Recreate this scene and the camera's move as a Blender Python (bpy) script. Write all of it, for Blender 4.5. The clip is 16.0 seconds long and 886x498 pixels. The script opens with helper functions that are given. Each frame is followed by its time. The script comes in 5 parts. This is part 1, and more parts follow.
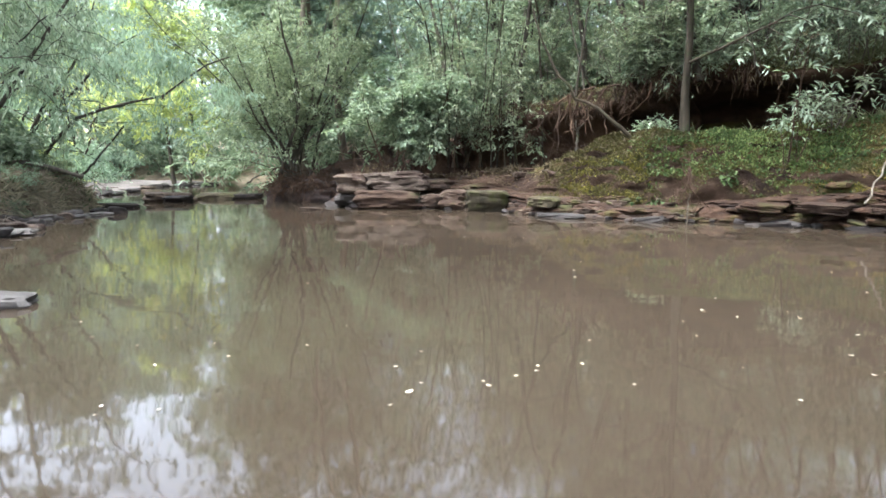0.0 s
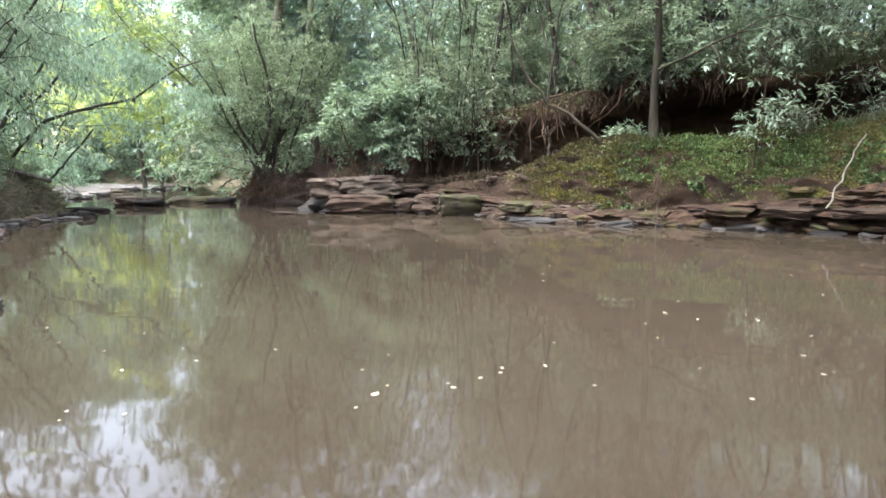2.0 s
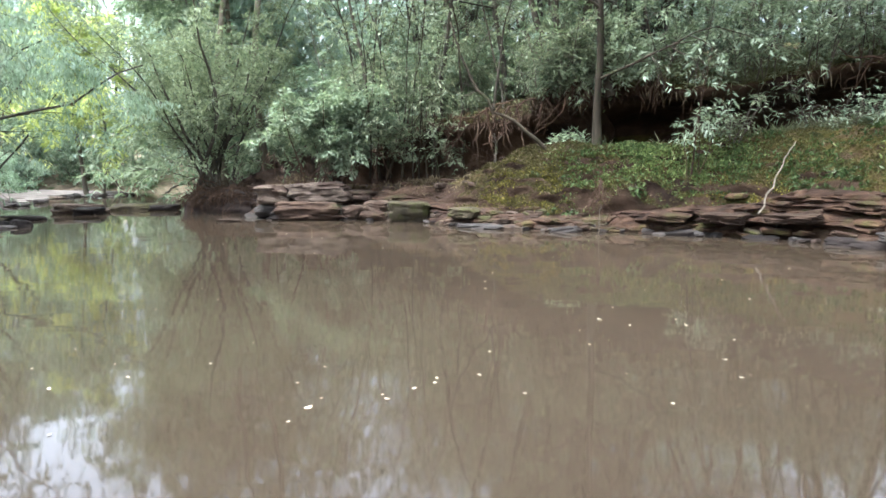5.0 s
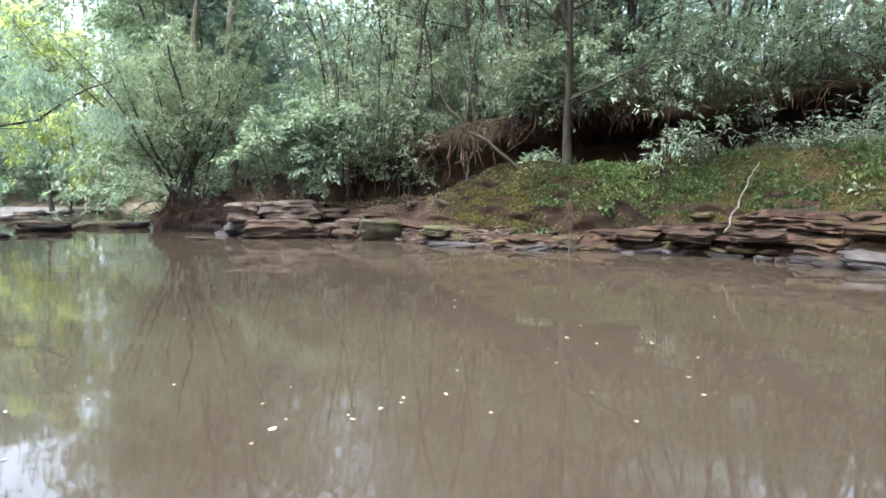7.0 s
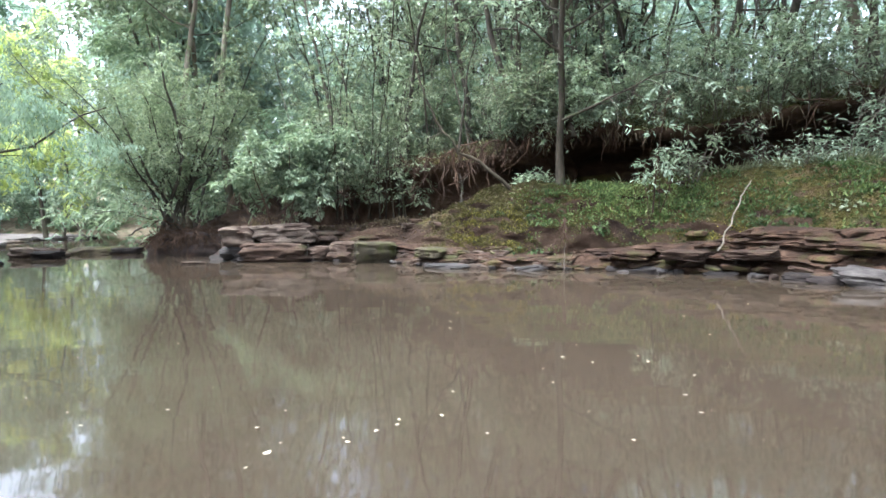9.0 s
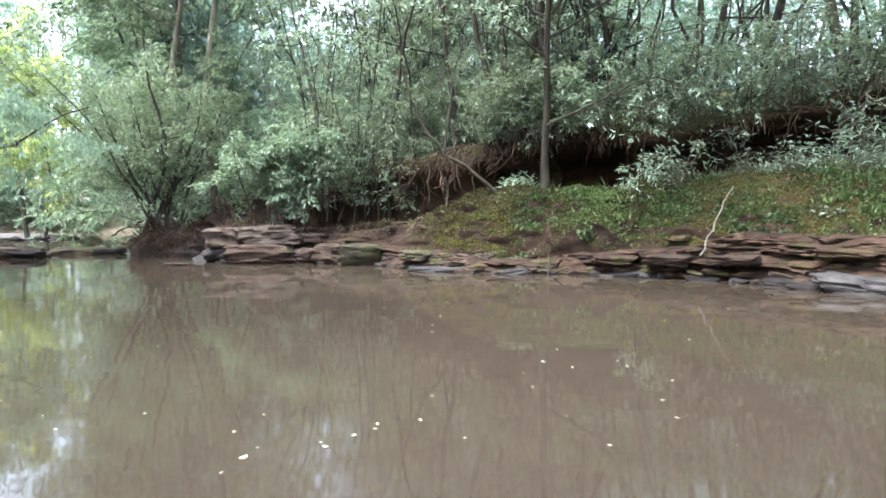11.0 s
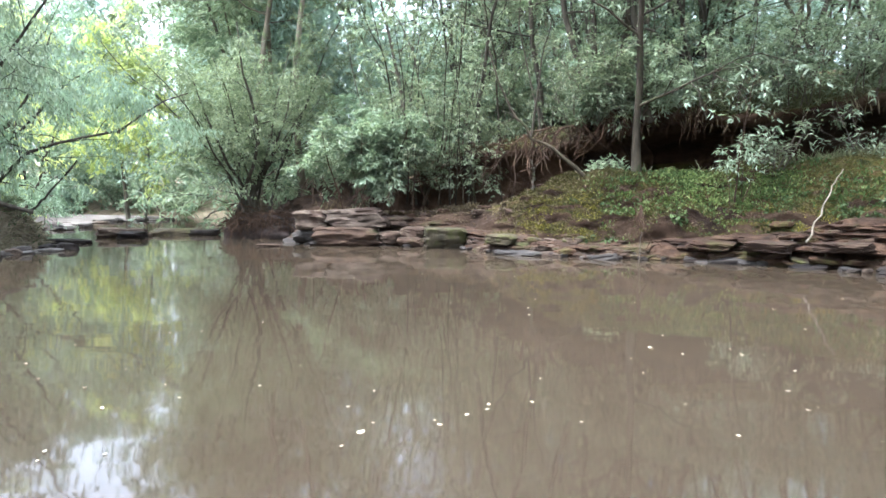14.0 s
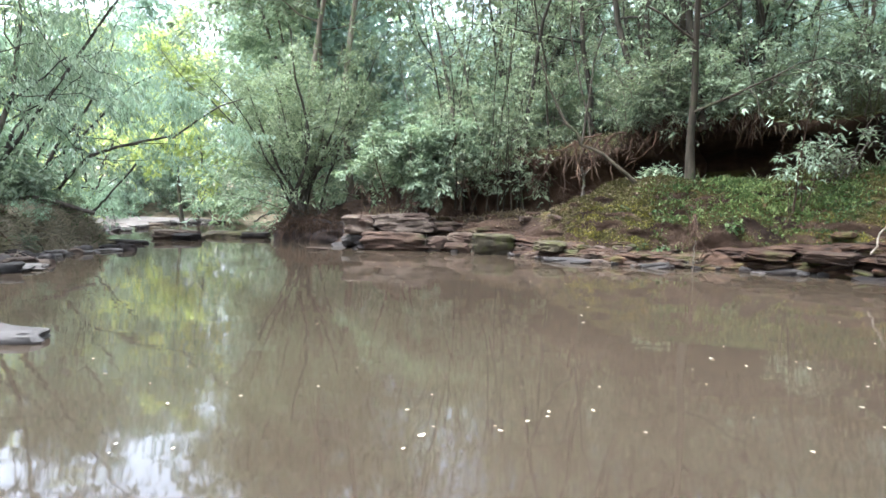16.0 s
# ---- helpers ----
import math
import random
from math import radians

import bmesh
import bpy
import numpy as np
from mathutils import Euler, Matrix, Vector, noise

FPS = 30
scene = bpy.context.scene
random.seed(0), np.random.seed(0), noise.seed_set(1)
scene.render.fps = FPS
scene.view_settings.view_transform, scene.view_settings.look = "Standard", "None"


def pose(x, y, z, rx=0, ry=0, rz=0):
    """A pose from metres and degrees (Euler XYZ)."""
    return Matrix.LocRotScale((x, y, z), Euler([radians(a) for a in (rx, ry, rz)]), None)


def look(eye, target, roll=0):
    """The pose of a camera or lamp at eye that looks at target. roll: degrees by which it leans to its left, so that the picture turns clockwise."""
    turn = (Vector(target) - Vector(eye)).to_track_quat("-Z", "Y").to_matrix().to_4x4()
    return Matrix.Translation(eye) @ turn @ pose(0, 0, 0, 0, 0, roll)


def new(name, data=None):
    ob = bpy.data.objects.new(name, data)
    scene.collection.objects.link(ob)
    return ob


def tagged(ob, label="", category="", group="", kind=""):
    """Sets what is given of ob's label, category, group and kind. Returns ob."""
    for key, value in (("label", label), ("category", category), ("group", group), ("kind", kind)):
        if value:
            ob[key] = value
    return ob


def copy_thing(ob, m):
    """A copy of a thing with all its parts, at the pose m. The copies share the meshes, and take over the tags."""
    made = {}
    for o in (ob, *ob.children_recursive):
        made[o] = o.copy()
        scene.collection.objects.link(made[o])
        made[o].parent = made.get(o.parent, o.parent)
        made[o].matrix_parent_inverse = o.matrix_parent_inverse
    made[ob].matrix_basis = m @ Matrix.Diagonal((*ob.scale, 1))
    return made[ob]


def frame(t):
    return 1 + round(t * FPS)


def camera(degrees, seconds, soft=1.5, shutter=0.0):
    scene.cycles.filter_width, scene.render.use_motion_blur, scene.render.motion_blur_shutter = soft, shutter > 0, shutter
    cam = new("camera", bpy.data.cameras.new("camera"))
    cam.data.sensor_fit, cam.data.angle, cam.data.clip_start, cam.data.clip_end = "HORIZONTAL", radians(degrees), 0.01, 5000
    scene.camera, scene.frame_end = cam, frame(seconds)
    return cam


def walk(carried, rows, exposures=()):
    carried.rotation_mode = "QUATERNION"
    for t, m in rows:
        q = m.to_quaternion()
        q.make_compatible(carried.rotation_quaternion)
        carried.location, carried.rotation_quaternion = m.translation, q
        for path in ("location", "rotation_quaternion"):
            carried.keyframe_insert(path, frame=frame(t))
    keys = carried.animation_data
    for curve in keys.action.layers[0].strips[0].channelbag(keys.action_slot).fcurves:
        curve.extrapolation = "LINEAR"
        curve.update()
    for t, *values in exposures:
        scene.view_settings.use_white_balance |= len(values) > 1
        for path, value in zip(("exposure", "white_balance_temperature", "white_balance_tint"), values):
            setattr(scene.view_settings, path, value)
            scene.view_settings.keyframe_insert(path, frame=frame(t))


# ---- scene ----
from mathutils.bvhtree import BVHTree

# camera and its walk: seconds, eye, yaw, pitch, roll
cam = camera(66.0, 16.0, soft=1.6)
ROWS = [
    (0.0, -0.000, 0.000, 1.200, 0.01, -7.26, -0.00),
    (0.5, 0.041, -0.137, 1.188, -0.26, -7.05, -0.07),
    (1.0, 0.034, -0.062, 1.195, -0.93, -7.08, 0.05),
    (1.5, 0.044, -0.068, 1.218, -1.45, -7.06, -0.04),
    (2.0, 0.059, -0.079, 1.217, -2.03, -6.93, 0.14),
    (2.5, 0.089, -0.078, 1.234, -2.52, -7.16, 0.33),
    (3.0, 0.092, -0.094, 1.240, -2.82, -7.07, 0.18),
    (3.5, 0.117, -0.095, 1.257, -3.46, -7.07, 0.17),
    (4.0, 0.135, -0.107, 1.264, -4.38, -6.86, 0.23),
    (4.5, 0.162, -0.127, 1.294, -4.97, -6.74, -0.03),
    (5.0, 0.174, -0.151, 1.275, -5.95, -6.57, 0.09),
    (7.5, 0.219, -0.177, 1.289, -8.42, -4.54, 0.12),
    (8.0, 0.220, -0.180, 1.284, -8.47, -4.00, -0.27),
    (10.5, 0.247, -0.181, 1.276, -9.06, -2.86, 0.01),
    (11.0, 0.263, -0.200, 1.294, -9.68, -3.03, 0.13),
    (11.5, 0.243, -0.214, 1.315, -10.01, -3.04, 0.21),
    (12.0, 0.203, -0.203, 1.314, -9.37, -3.11, 0.19),
    (12.5, 0.163, -0.174, 1.283, -8.03, -3.18, 0.25),
    (13.0, 0.121, -0.154, 1.263, -6.37, -3.38, 0.11),
    (13.5, 0.082, -0.134, 1.253, -4.79, -3.72, 0.16),
    (14.0, 0.047, -0.088, 1.242, -3.30, -4.27, 0.38),
    (14.5, 0.030, -0.087, 1.231, -2.29, -3.99, 0.66),
    (15.0, -0.016, -0.089, 1.228, -1.47, -3.58, 0.99),
    (15.5, -0.050, -0.081, 1.232, -0.19, -3.56, 0.92),
    (16.0, -0.061, -0.063, 1.223, 0.34, -3.78, 1.02),
]
EXPOSURES = [(0.0, 3.27, 5710, 8), (4.0, 3.30, 5700, 8), (8.0, 3.33, 5490, 8), (10.5, 3.33, 5460, 8), (11.5, 3.47, 5460, 8), (13.5, 3.49, 5490, 8), (16.0, 3.47, 5530, 8)]
walk(cam, [(t, pose(x, y, z, 0, 0, yaw) @ pose(0, 0, 0, 90 + pitch) @ pose(0, 0, 0, 0, 0, roll)) for t, x, y, z, yaw, pitch, roll in ROWS], EXPOSURES)

# ---------------------------------------------------------------- light
SUN_EL, SUN_AZ = radians(66), radians(-104)
world = bpy.data.worlds.new("sky")
scene.world = world
world.use_nodes = True
wn, wl = world.node_tree.nodes, world.node_tree.links
wn.clear()
sky = wn.new("ShaderNodeTexSky")
sky.sky_type, sky.sun_disc = "NISHITA", False
sky.sun_elevation, sky.sun_rotation = SUN_EL, SUN_AZ
sky.air_density, sky.dust_density, sky.ozone_density = 1.0, 6.0, 1.0
grey = wn.new("ShaderNodeHueSaturation")
grey.inputs["Saturation"].default_value = 0.3
back = wn.new("ShaderNodeBackground")
back.inputs["Strength"].default_value = 0.15
wout = wn.new("ShaderNodeOutputWorld")
wl.new(sky.outputs[0], grey.inputs["Color"])
wl.new(grey.outputs[0], back.inputs["Color"])
wl.new(back.outputs[0], wout.inputs["Surface"])
sun = new("sun", bpy.data.lights.new("sun", "SUN"))
sun.data.energy, sun.data.angle, sun.data.color = 0.5, radians(30), (1.0, 0.98, 0.94)
sun_dir = Vector((math.sin(SUN_AZ) * math.cos(SUN_EL), math.cos(SUN_AZ) * math.cos(SUN_EL), math.sin(SUN_EL)))
sun.matrix_world = look(sun_dir * 60, (0, 0, 0))


# ---------------------------------------------------------------- materials
def material(name):
    m = bpy.data.materials.new(name)
    m.use_nodes = True
    return m, m.node_tree.nodes, m.node_tree.links, m.node_tree.nodes["Principled BSDF"]


def noise_node(n, l, scale, detail=4.0, rough=0.55, coords="Object", stretch=(1, 1, 1)):
    co = n.new("ShaderNodeTexCoord")
    mp = n.new("ShaderNodeMapping")
    mp.inputs["Scale"].default_value = stretch
    tx = n.new("ShaderNodeTexNoise")
    tx.inputs["Scale"].default_value, tx.inputs["Detail"].default_value, tx.inputs["Roughness"].default_value = scale, detail, rough
    l.new(co.outputs[coords], mp.inputs["Vector"])
    l.new(mp.outputs[0], tx.inputs["Vector"])
    return tx


def ramp_node(n, l, fac, stops):
    r = n.new("ShaderNodeValToRGB")
    while len(r.color_ramp.elements) < len(stops):
        r.color_ramp.elements.new(0.5)
    for e, (p, c) in zip(r.color_ramp.elements, stops):
        e.position, e.color = p, (*c, 1)
    l.new(fac, r.inputs[0])
    return r


def mix_node(n, l, fac, a, b, kind="MIX"):
    m = n.new("ShaderNodeMix")
    m.data_type, m.blend_type = "RGBA", kind
    for sock, v in ((m.inputs[0], fac), (m.inputs[6], a), (m.inputs[7], b)):
        if isinstance(v, (int, float)):
            sock.default_value = v
        elif isinstance(v, tuple):
            sock.default_value = (*v, 1)
        else:
            l.new(v, sock)
    return m


def bump_node(n, l, height, strength, distance, bsdf):
    b = n.new("ShaderNodeBump")
    b.inputs["Strength"].default_value, b.inputs["Distance"].default_value = strength, distance
    l.new(height, b.inputs["Height"])
    l.new(b.outputs[0], bsdf.inputs["Normal"])
    return b


def surface(name, dark, mid, light, scale, rough=0.9, bump=0.5, dist=0.02, stretch=(1, 1, 1), fine=6.0, tint=None, island=False, vary=0.35):
    """A rough natural surface: broad blotches, fine grain, relief, and a brightness of its own for each piece."""
    m, n, l, b = material(name)
    broad = noise_node(n, l, scale, 5, 0.6, stretch=stretch)
    grain = noise_node(n, l, scale * fine, 6, 0.7, stretch=stretch)
    col = ramp_node(n, l, broad.outputs["Fac"], [(0.3, dark), (0.5, mid), (0.72, light)])
    out = mix_node(n, l, 0.45, col.outputs[0], grain.outputs["Fac"], "OVERLAY").outputs[2]
    if tint:
        where = noise_node(n, l, tint[1], 5, 0.65)
        sel = ramp_node(n, l, where.outputs["Fac"], [(tint[2], (0, 0, 0)), (tint[2] + 0.1, (1, 1, 1))])
        out = mix_node(n, l, sel.outputs[0], out, tint[0]).outputs[2]
    src = n.new("ShaderNodeNewGeometry").outputs["Random Per Island"] if island else n.new("ShaderNodeObjectInfo").outputs["Random"]
    var = ramp_node(n, l, src, [(0.0, (1 - vary,) * 3), (1.0, (1 + vary * 0.6, 1 + vary * 0.5, 1 + vary * 0.4))])
    out = mix_node(n, l, 1.0, out, var.outputs[0], "MULTIPLY").outputs[2]
    l.new(out, b.inputs["Base Color"])
    b.inputs["Roughness"].default_value = rough
    b.inputs["Specular IOR Level"].default_value = 0.18
    add = mix_node(n, l, 0.4, broad.outputs["Fac"], grain.outputs["Fac"])
    bump_node(n, l, add.outputs[2], bump, dist, b)
    return m


def leaf_material(name, dark, mid, light, through_part=0.4, rough=0.62):
    """Leaves with light coming through them, each of its own shade."""
    m, n, l, b = material(name)
    rnd = n.new("ShaderNodeNewGeometry").outputs["Random Per Island"]
    broad = noise_node(n, l, 0.7, 2)
    f = n.new("ShaderNodeMath")
    f.operation = "MULTIPLY_ADD"
    l.new(rnd, f.inputs[0])
    f.inputs[1].default_value = 0.6
    l.new(broad.outputs["Fac"], f.inputs[2])
    col = ramp_node(n, l, f.outputs[0], [(0.35, dark), (0.75, mid), (1.1, light)])
    oi = ramp_node(n, l, n.new("ShaderNodeObjectInfo").outputs["Random"], [(0, (0.85, 0.85, 0.85)), (1, (1.12, 1.1, 1.0))])
    mul = mix_node(n, l, 1.0, col.outputs[0], oi.outputs[0], "MULTIPLY")
    l.new(mul.outputs[2], b.inputs["Base Color"])
    b.inputs["Roughness"].default_value = rough
    b.inputs["Specular IOR Level"].default_value = 0.2
    t = n.new("ShaderNodeBsdfTranslucent")
    warm = mix_node(n, l, 1.0, mul.outputs[2], (1.1, 1.18, 0.84), "MULTIPLY")
    l.new(warm.outputs[2], t.inputs["Color"])
    mx = n.new("ShaderNodeMixShader")
    mx.inputs[0].default_value = through_part
    l.new(b.outputs[0], mx.inputs[1])
    l.new(t.outputs[0], mx.inputs[2])
    l.new(mx.outputs[0], n["Material Output"].inputs["Surface"])
    return m


BARK = surface("bark", (0.05, 0.042, 0.032), (0.1, 0.085, 0.065), (0.17, 0.15, 0.12), 5, bump=0.8, dist=0.02, stretch=(1, 1, 0.25), tint=((0.08, 0.1, 0.045), 2.5, 0.56))
BARK_DARK = surface("dark_bark", (0.021, 0.0188, 0.0144), (0.0465, 0.0405, 0.031), (0.0863, 0.0765, 0.059), 5, bump=0.8, stretch=(1, 1, 0.25))
BARK_BROWN = surface("brown_bark", (0.0154, 0.0119, 0.0077), (0.0315, 0.0252, 0.0168), (0.0595, 0.0476, 0.0322), 5, bump=0.8, dist=0.02, stretch=(1, 1, 0.25), tint=((0.028, 0.0336, 0.014), 2.2, 0.55))
ROOT = surface("root_bark", (0.0198, 0.0108, 0.00677), (0.0479, 0.0273, 0.0165), (0.099, 0.0651, 0.0419), 6, bump=0.6, stretch=(1, 1, 0.4))
DEADWOOD = surface("bleached_wood", (0.06, 0.05, 0.038), (0.105, 0.09, 0.07), (0.16, 0.14, 0.115), 8, bump=0.5, stretch=(1, 1, 0.2))
STONE = surface("sandstone", (0.0273, 0.0198, 0.0146), (0.0684, 0.05, 0.0371), (0.137, 0.108, 0.0829), 2.6, bump=1.0, dist=0.06, stretch=(1, 1, 3.5), tint=((0.0273, 0.0161, 0.0106), 1.6, 0.5))
STONE_RED = surface("rusty_sandstone", (0.0139, 0.00863, 0.00588), (0.0344, 0.0204, 0.0134), (0.0754, 0.0505, 0.0341), 2.4, bump=1.0, dist=0.06, stretch=(1, 1, 3.5), tint=((0.0301, 0.0301, 0.0106), 1.8, 0.6))
STONE_FACE = surface("layered_rust_stone", (0.0118, 0.00642, 0.00399), (0.0401, 0.0205, 0.0114), (0.103, 0.062, 0.0379), 3.2, bump=1.0, dist=0.08, stretch=(1, 1, 2.2), tint=((0.0425, 0.0366, 0.0116), 1.5, 0.54))
STONE_MOSS = surface("mossy_stone", (0.017, 0.013, 0.008), (0.042, 0.034, 0.02), (0.088, 0.07, 0.045), 2.6, bump=1.0, dist=0.06, tint=((0.038, 0.038, 0.012), 3.0, 0.5))
STONE_GREY = surface("grey_stone", (0.0152, 0.0128, 0.0114), (0.037, 0.0322, 0.0293), (0.0761, 0.0674, 0.0621), 3, rough=0.92, bump=0.9, dist=0.04, stretch=(1, 1, 3))
STONE_WET = surface("wet_stone", (0.00559, 0.00399, 0.00319), (0.0136, 0.00997, 0.00839), (0.0319, 0.0247, 0.0208), 3, rough=0.88, bump=0.9, dist=0.04, stretch=(1, 1, 3))
STONE_PALE = surface("dry_pale_stone", (0.0351, 0.0306, 0.027), (0.0713, 0.0631, 0.0571), (0.117, 0.106, 0.0979), 2.4, bump=0.9, dist=0.04, stretch=(1, 1, 2))
SAND = surface("pale_sand", (0.0632, 0.0551, 0.0494), (0.104, 0.0918, 0.0834), (0.15, 0.134, 0.124), 1.5, bump=0.4)
LITTER = surface("leaf_litter", (0.0811, 0.0655, 0.0452), (0.17, 0.135, 0.0925), (0.316, 0.261, 0.186), 1.3, bump=1.0, dist=0.05, fine=12, tint=((0.0791, 0.102, 0.0452), 0.8, 0.5))

LEAF_FOREST = leaf_material("forest_leaf", (0.0634, 0.0821, 0.0568), (0.127, 0.15, 0.103), (0.223, 0.248, 0.18), 0.4)
LEAF_GREY = leaf_material("grey_green_leaf", (0.124, 0.159, 0.112), (0.22, 0.269, 0.192), (0.35, 0.407, 0.304), 0.35)
LEAF_PALE = leaf_material("pale_green_leaf", (0.0921, 0.126, 0.0884), (0.162, 0.206, 0.148), (0.272, 0.318, 0.247), 0.4)
LEAF_YELLOW = leaf_material("yellow_green_leaf", (0.21, 0.256, 0.104), (0.372, 0.419, 0.169), (0.559, 0.582, 0.286), 0.55)
# fresh green with extra blue and paleness that paint haze into it
LEAF_FRESH_HAZED = leaf_material("fresh_green_hazed_leaf", (0.126, 0.175, 0.136), (0.211, 0.276, 0.22), (0.314, 0.387, 0.341), 0.5)
# far foliage: distance haze is painted in as a paler, bluer leaf colour
LEAF_HAZED = leaf_material("far_hazed_leaf", (0.193, 0.25, 0.231), (0.29, 0.359, 0.342), (0.407, 0.489, 0.474), 0.5)
LEAF_OLIVE = leaf_material("olive_leaf", (0.0937, 0.116, 0.0746), (0.167, 0.196, 0.134), (0.253, 0.29, 0.211), 0.42)
LEAF_TURF = leaf_material("dry_grass_blade", (0.066, 0.0726, 0.036), (0.121, 0.127, 0.068), (0.198, 0.198, 0.12), 0.35)
LEAF_HERB = leaf_material("herb_leaf", (0.0256, 0.0468, 0.0162), (0.0425, 0.0685, 0.0238), (0.0794, 0.112, 0.0438), 0.3)
MOSS = leaf_material("moss_tuft", (0.03, 0.027, 0.0095), (0.053, 0.046, 0.0148), (0.088, 0.077, 0.0252), 0.2, 0.8)
STRAW = leaf_material("dry_straw", (0.0421, 0.0294, 0.0177), (0.0842, 0.0609, 0.0395), (0.142, 0.112, 0.0789), 0.3, 0.8)
STRAW_PALE = leaf_material("pale_dry_straw", (0.1, 0.085, 0.064), (0.16, 0.138, 0.108), (0.24, 0.21, 0.17), 0.3, 0.8)
PALE_LEAF = leaf_material("fallen_leaf", (0.13, 0.1, 0.06), (0.24, 0.2, 0.13), (0.42, 0.38, 0.29), 0.1)


def bank_material():
    """Earth with rock at the foot, moss and thin turf on the slope, bare red soil where it is steep."""
    m, n, l, b = material("mossy_earth_bank")
    broad = noise_node(n, l, 0.9, 6, 0.62)
    mossy = noise_node(n, l, 1.7, 6, 0.68)
    grain = noise_node(n, l, 14, 6, 0.75)
    soil = ramp_node(n, l, broad.outputs["Fac"], [(0.32, (0.013, 0.00733, 0.00488)), (0.5, (0.0342, 0.02, 0.0125)), (0.7, (0.0829, 0.053, 0.0341))])
    turf = ramp_node(n, l, mossy.outputs["Fac"], [(0.3, (0.0117, 0.0158, 0.00406)), (0.42, (0.0273, 0.0298, 0.00677)), (0.5, (0.0522, 0.0438, 0.00949)), (0.57, (0.0522, 0.0347, 0.0135)), (0.75, (0.0932, 0.0611, 0.0297))])
    geo = n.new("ShaderNodeNewGeometry")
    sep = n.new("ShaderNodeSeparateXYZ")
    l.new(geo.outputs["Normal"], sep.inputs[0])
    lift = n.new("ShaderNodeMath")
    lift.operation = "MULTIPLY_ADD"
    l.new(mossy.outputs["Fac"], lift.inputs[0])
    lift.inputs[1].default_value = 0.5
    high = n.new("ShaderNodeSeparateXYZ")
    l.new(geo.outputs["Position"], high.inputs[0])
    flood = n.new("ShaderNodeMapRange")
    flood.inputs["From Min"].default_value, flood.inputs["From Max"].default_value = 0.2, 0.55
    flood.inputs["To Min"].default_value, flood.inputs["To Max"].default_value = -0.4, 0.0
    l.new(high.outputs["Z"], flood.inputs["Value"])
    worn = n.new("ShaderNodeMapRange")
    worn.inputs["From Min"].default_value, worn.inputs["From Max"].default_value = 1.6, 2.9
    worn.inputs["To Min"].default_value, worn.inputs["To Max"].default_value = -0.7, 0.0
    l.new(high.outputs["X"], worn.inputs["Value"])
    scour = n.new("ShaderNodeMath")
    l.new(flood.outputs[0], scour.inputs[0])
    l.new(worn.outputs[0], scour.inputs[1])
    bare = n.new("ShaderNodeMath")
    bare.operation = "ADD"
    l.new(sep.outputs["Z"], bare.inputs[0])
    l.new(scour.outputs[0], bare.inputs[1])
    l.new(bare.outputs[0], lift.inputs[2])
    sel = ramp_node(n, l, lift.outputs[0], [(0.72, (0, 0, 0)), (0.86, (1, 1, 1))])
    col = mix_node(n, l, sel.outputs[0], soil.outputs[0], turf.outputs[0])
    out = mix_node(n, l, 0.5, col.outputs[2], grain.outputs["Fac"], "OVERLAY")
    l.new(out.outputs[2], b.inputs["Base Color"])
    b.inputs["Roughness"].default_value = 0.95
    b.inputs["Specular IOR Level"].default_value = 0.15
    add = mix_node(n, l, 0.5, mossy.outputs["Fac"], grain.outputs["Fac"])
    bump_node(n, l, add.outputs[2], 1.0, 0.12, b)
    return m


def water_material():
    """Silty brown water: a murky body under a smooth, slightly rippled surface."""
    m, n, l, b = material("silty_water")
    silt = noise_node(n, l, 0.25, 3)
    col = ramp_node(n, l, silt.outputs["Fac"], [(0.3, (0.0323, 0.0234, 0.0153)), (0.7, (0.0396, 0.0293, 0.0194))])
    l.new(col.outputs[0], b.inputs["Base Color"])
    b.inputs["Roughness"].default_value = 0.042
    b.inputs["IOR"].default_value = 1.333
    swell = noise_node(n, l, 1.3, 2, 0.5, stretch=(0.55, 1.1, 1.0))
    ripple = noise_node(n, l, 6.0, 2, 0.5, stretch=(0.5, 1.2, 1.0))
    add = mix_node(n, l, 0.06, swell.outputs["Fac"], ripple.outputs["Fac"])
    bump_node(n, l, add.outputs[2], 0.065, 0.05, b)
    return m


BANK, WATER = bank_material(), water_material()


# ---------------------------------------------------------------- mesh helpers
def mesh_from(name, verts, faces, mat, smooth=True):
    me = bpy.data.meshes.new(name)
    v, f = np.asarray(verts, np.float32), np.asarray(faces, np.int32)
    k = f.shape[1]
    me.vertices.add(len(v))
    me.vertices.foreach_set("co", v.ravel())
    me.loops.add(f.size)
    me.loops.foreach_set("vertex_index", f.ravel())
    me.polygons.add(len(f))
    me.polygons.foreach_set("loop_start", np.arange(0, f.size, k, dtype=np.int32))
    me.polygons.foreach_set("use_smooth", np.full(len(f), smooth))
    me.update(calc_edges=True)
    me.validate()
    me.materials.append(mat)
    return me


def part(name, me, parent, label=""):
    ob = new(name, me)
    ob.parent = parent
    return tagged(ob, label)


def thing(name, at, label, category, group="", kind=""):
    ob = new(name)
    ob.location = at
    return tagged(ob, label, category, group, kind)


def unit(v):
    v = np.asarray(v, float)
    return v / (np.linalg.norm(v, axis=-1, keepdims=True) + 1e-9)


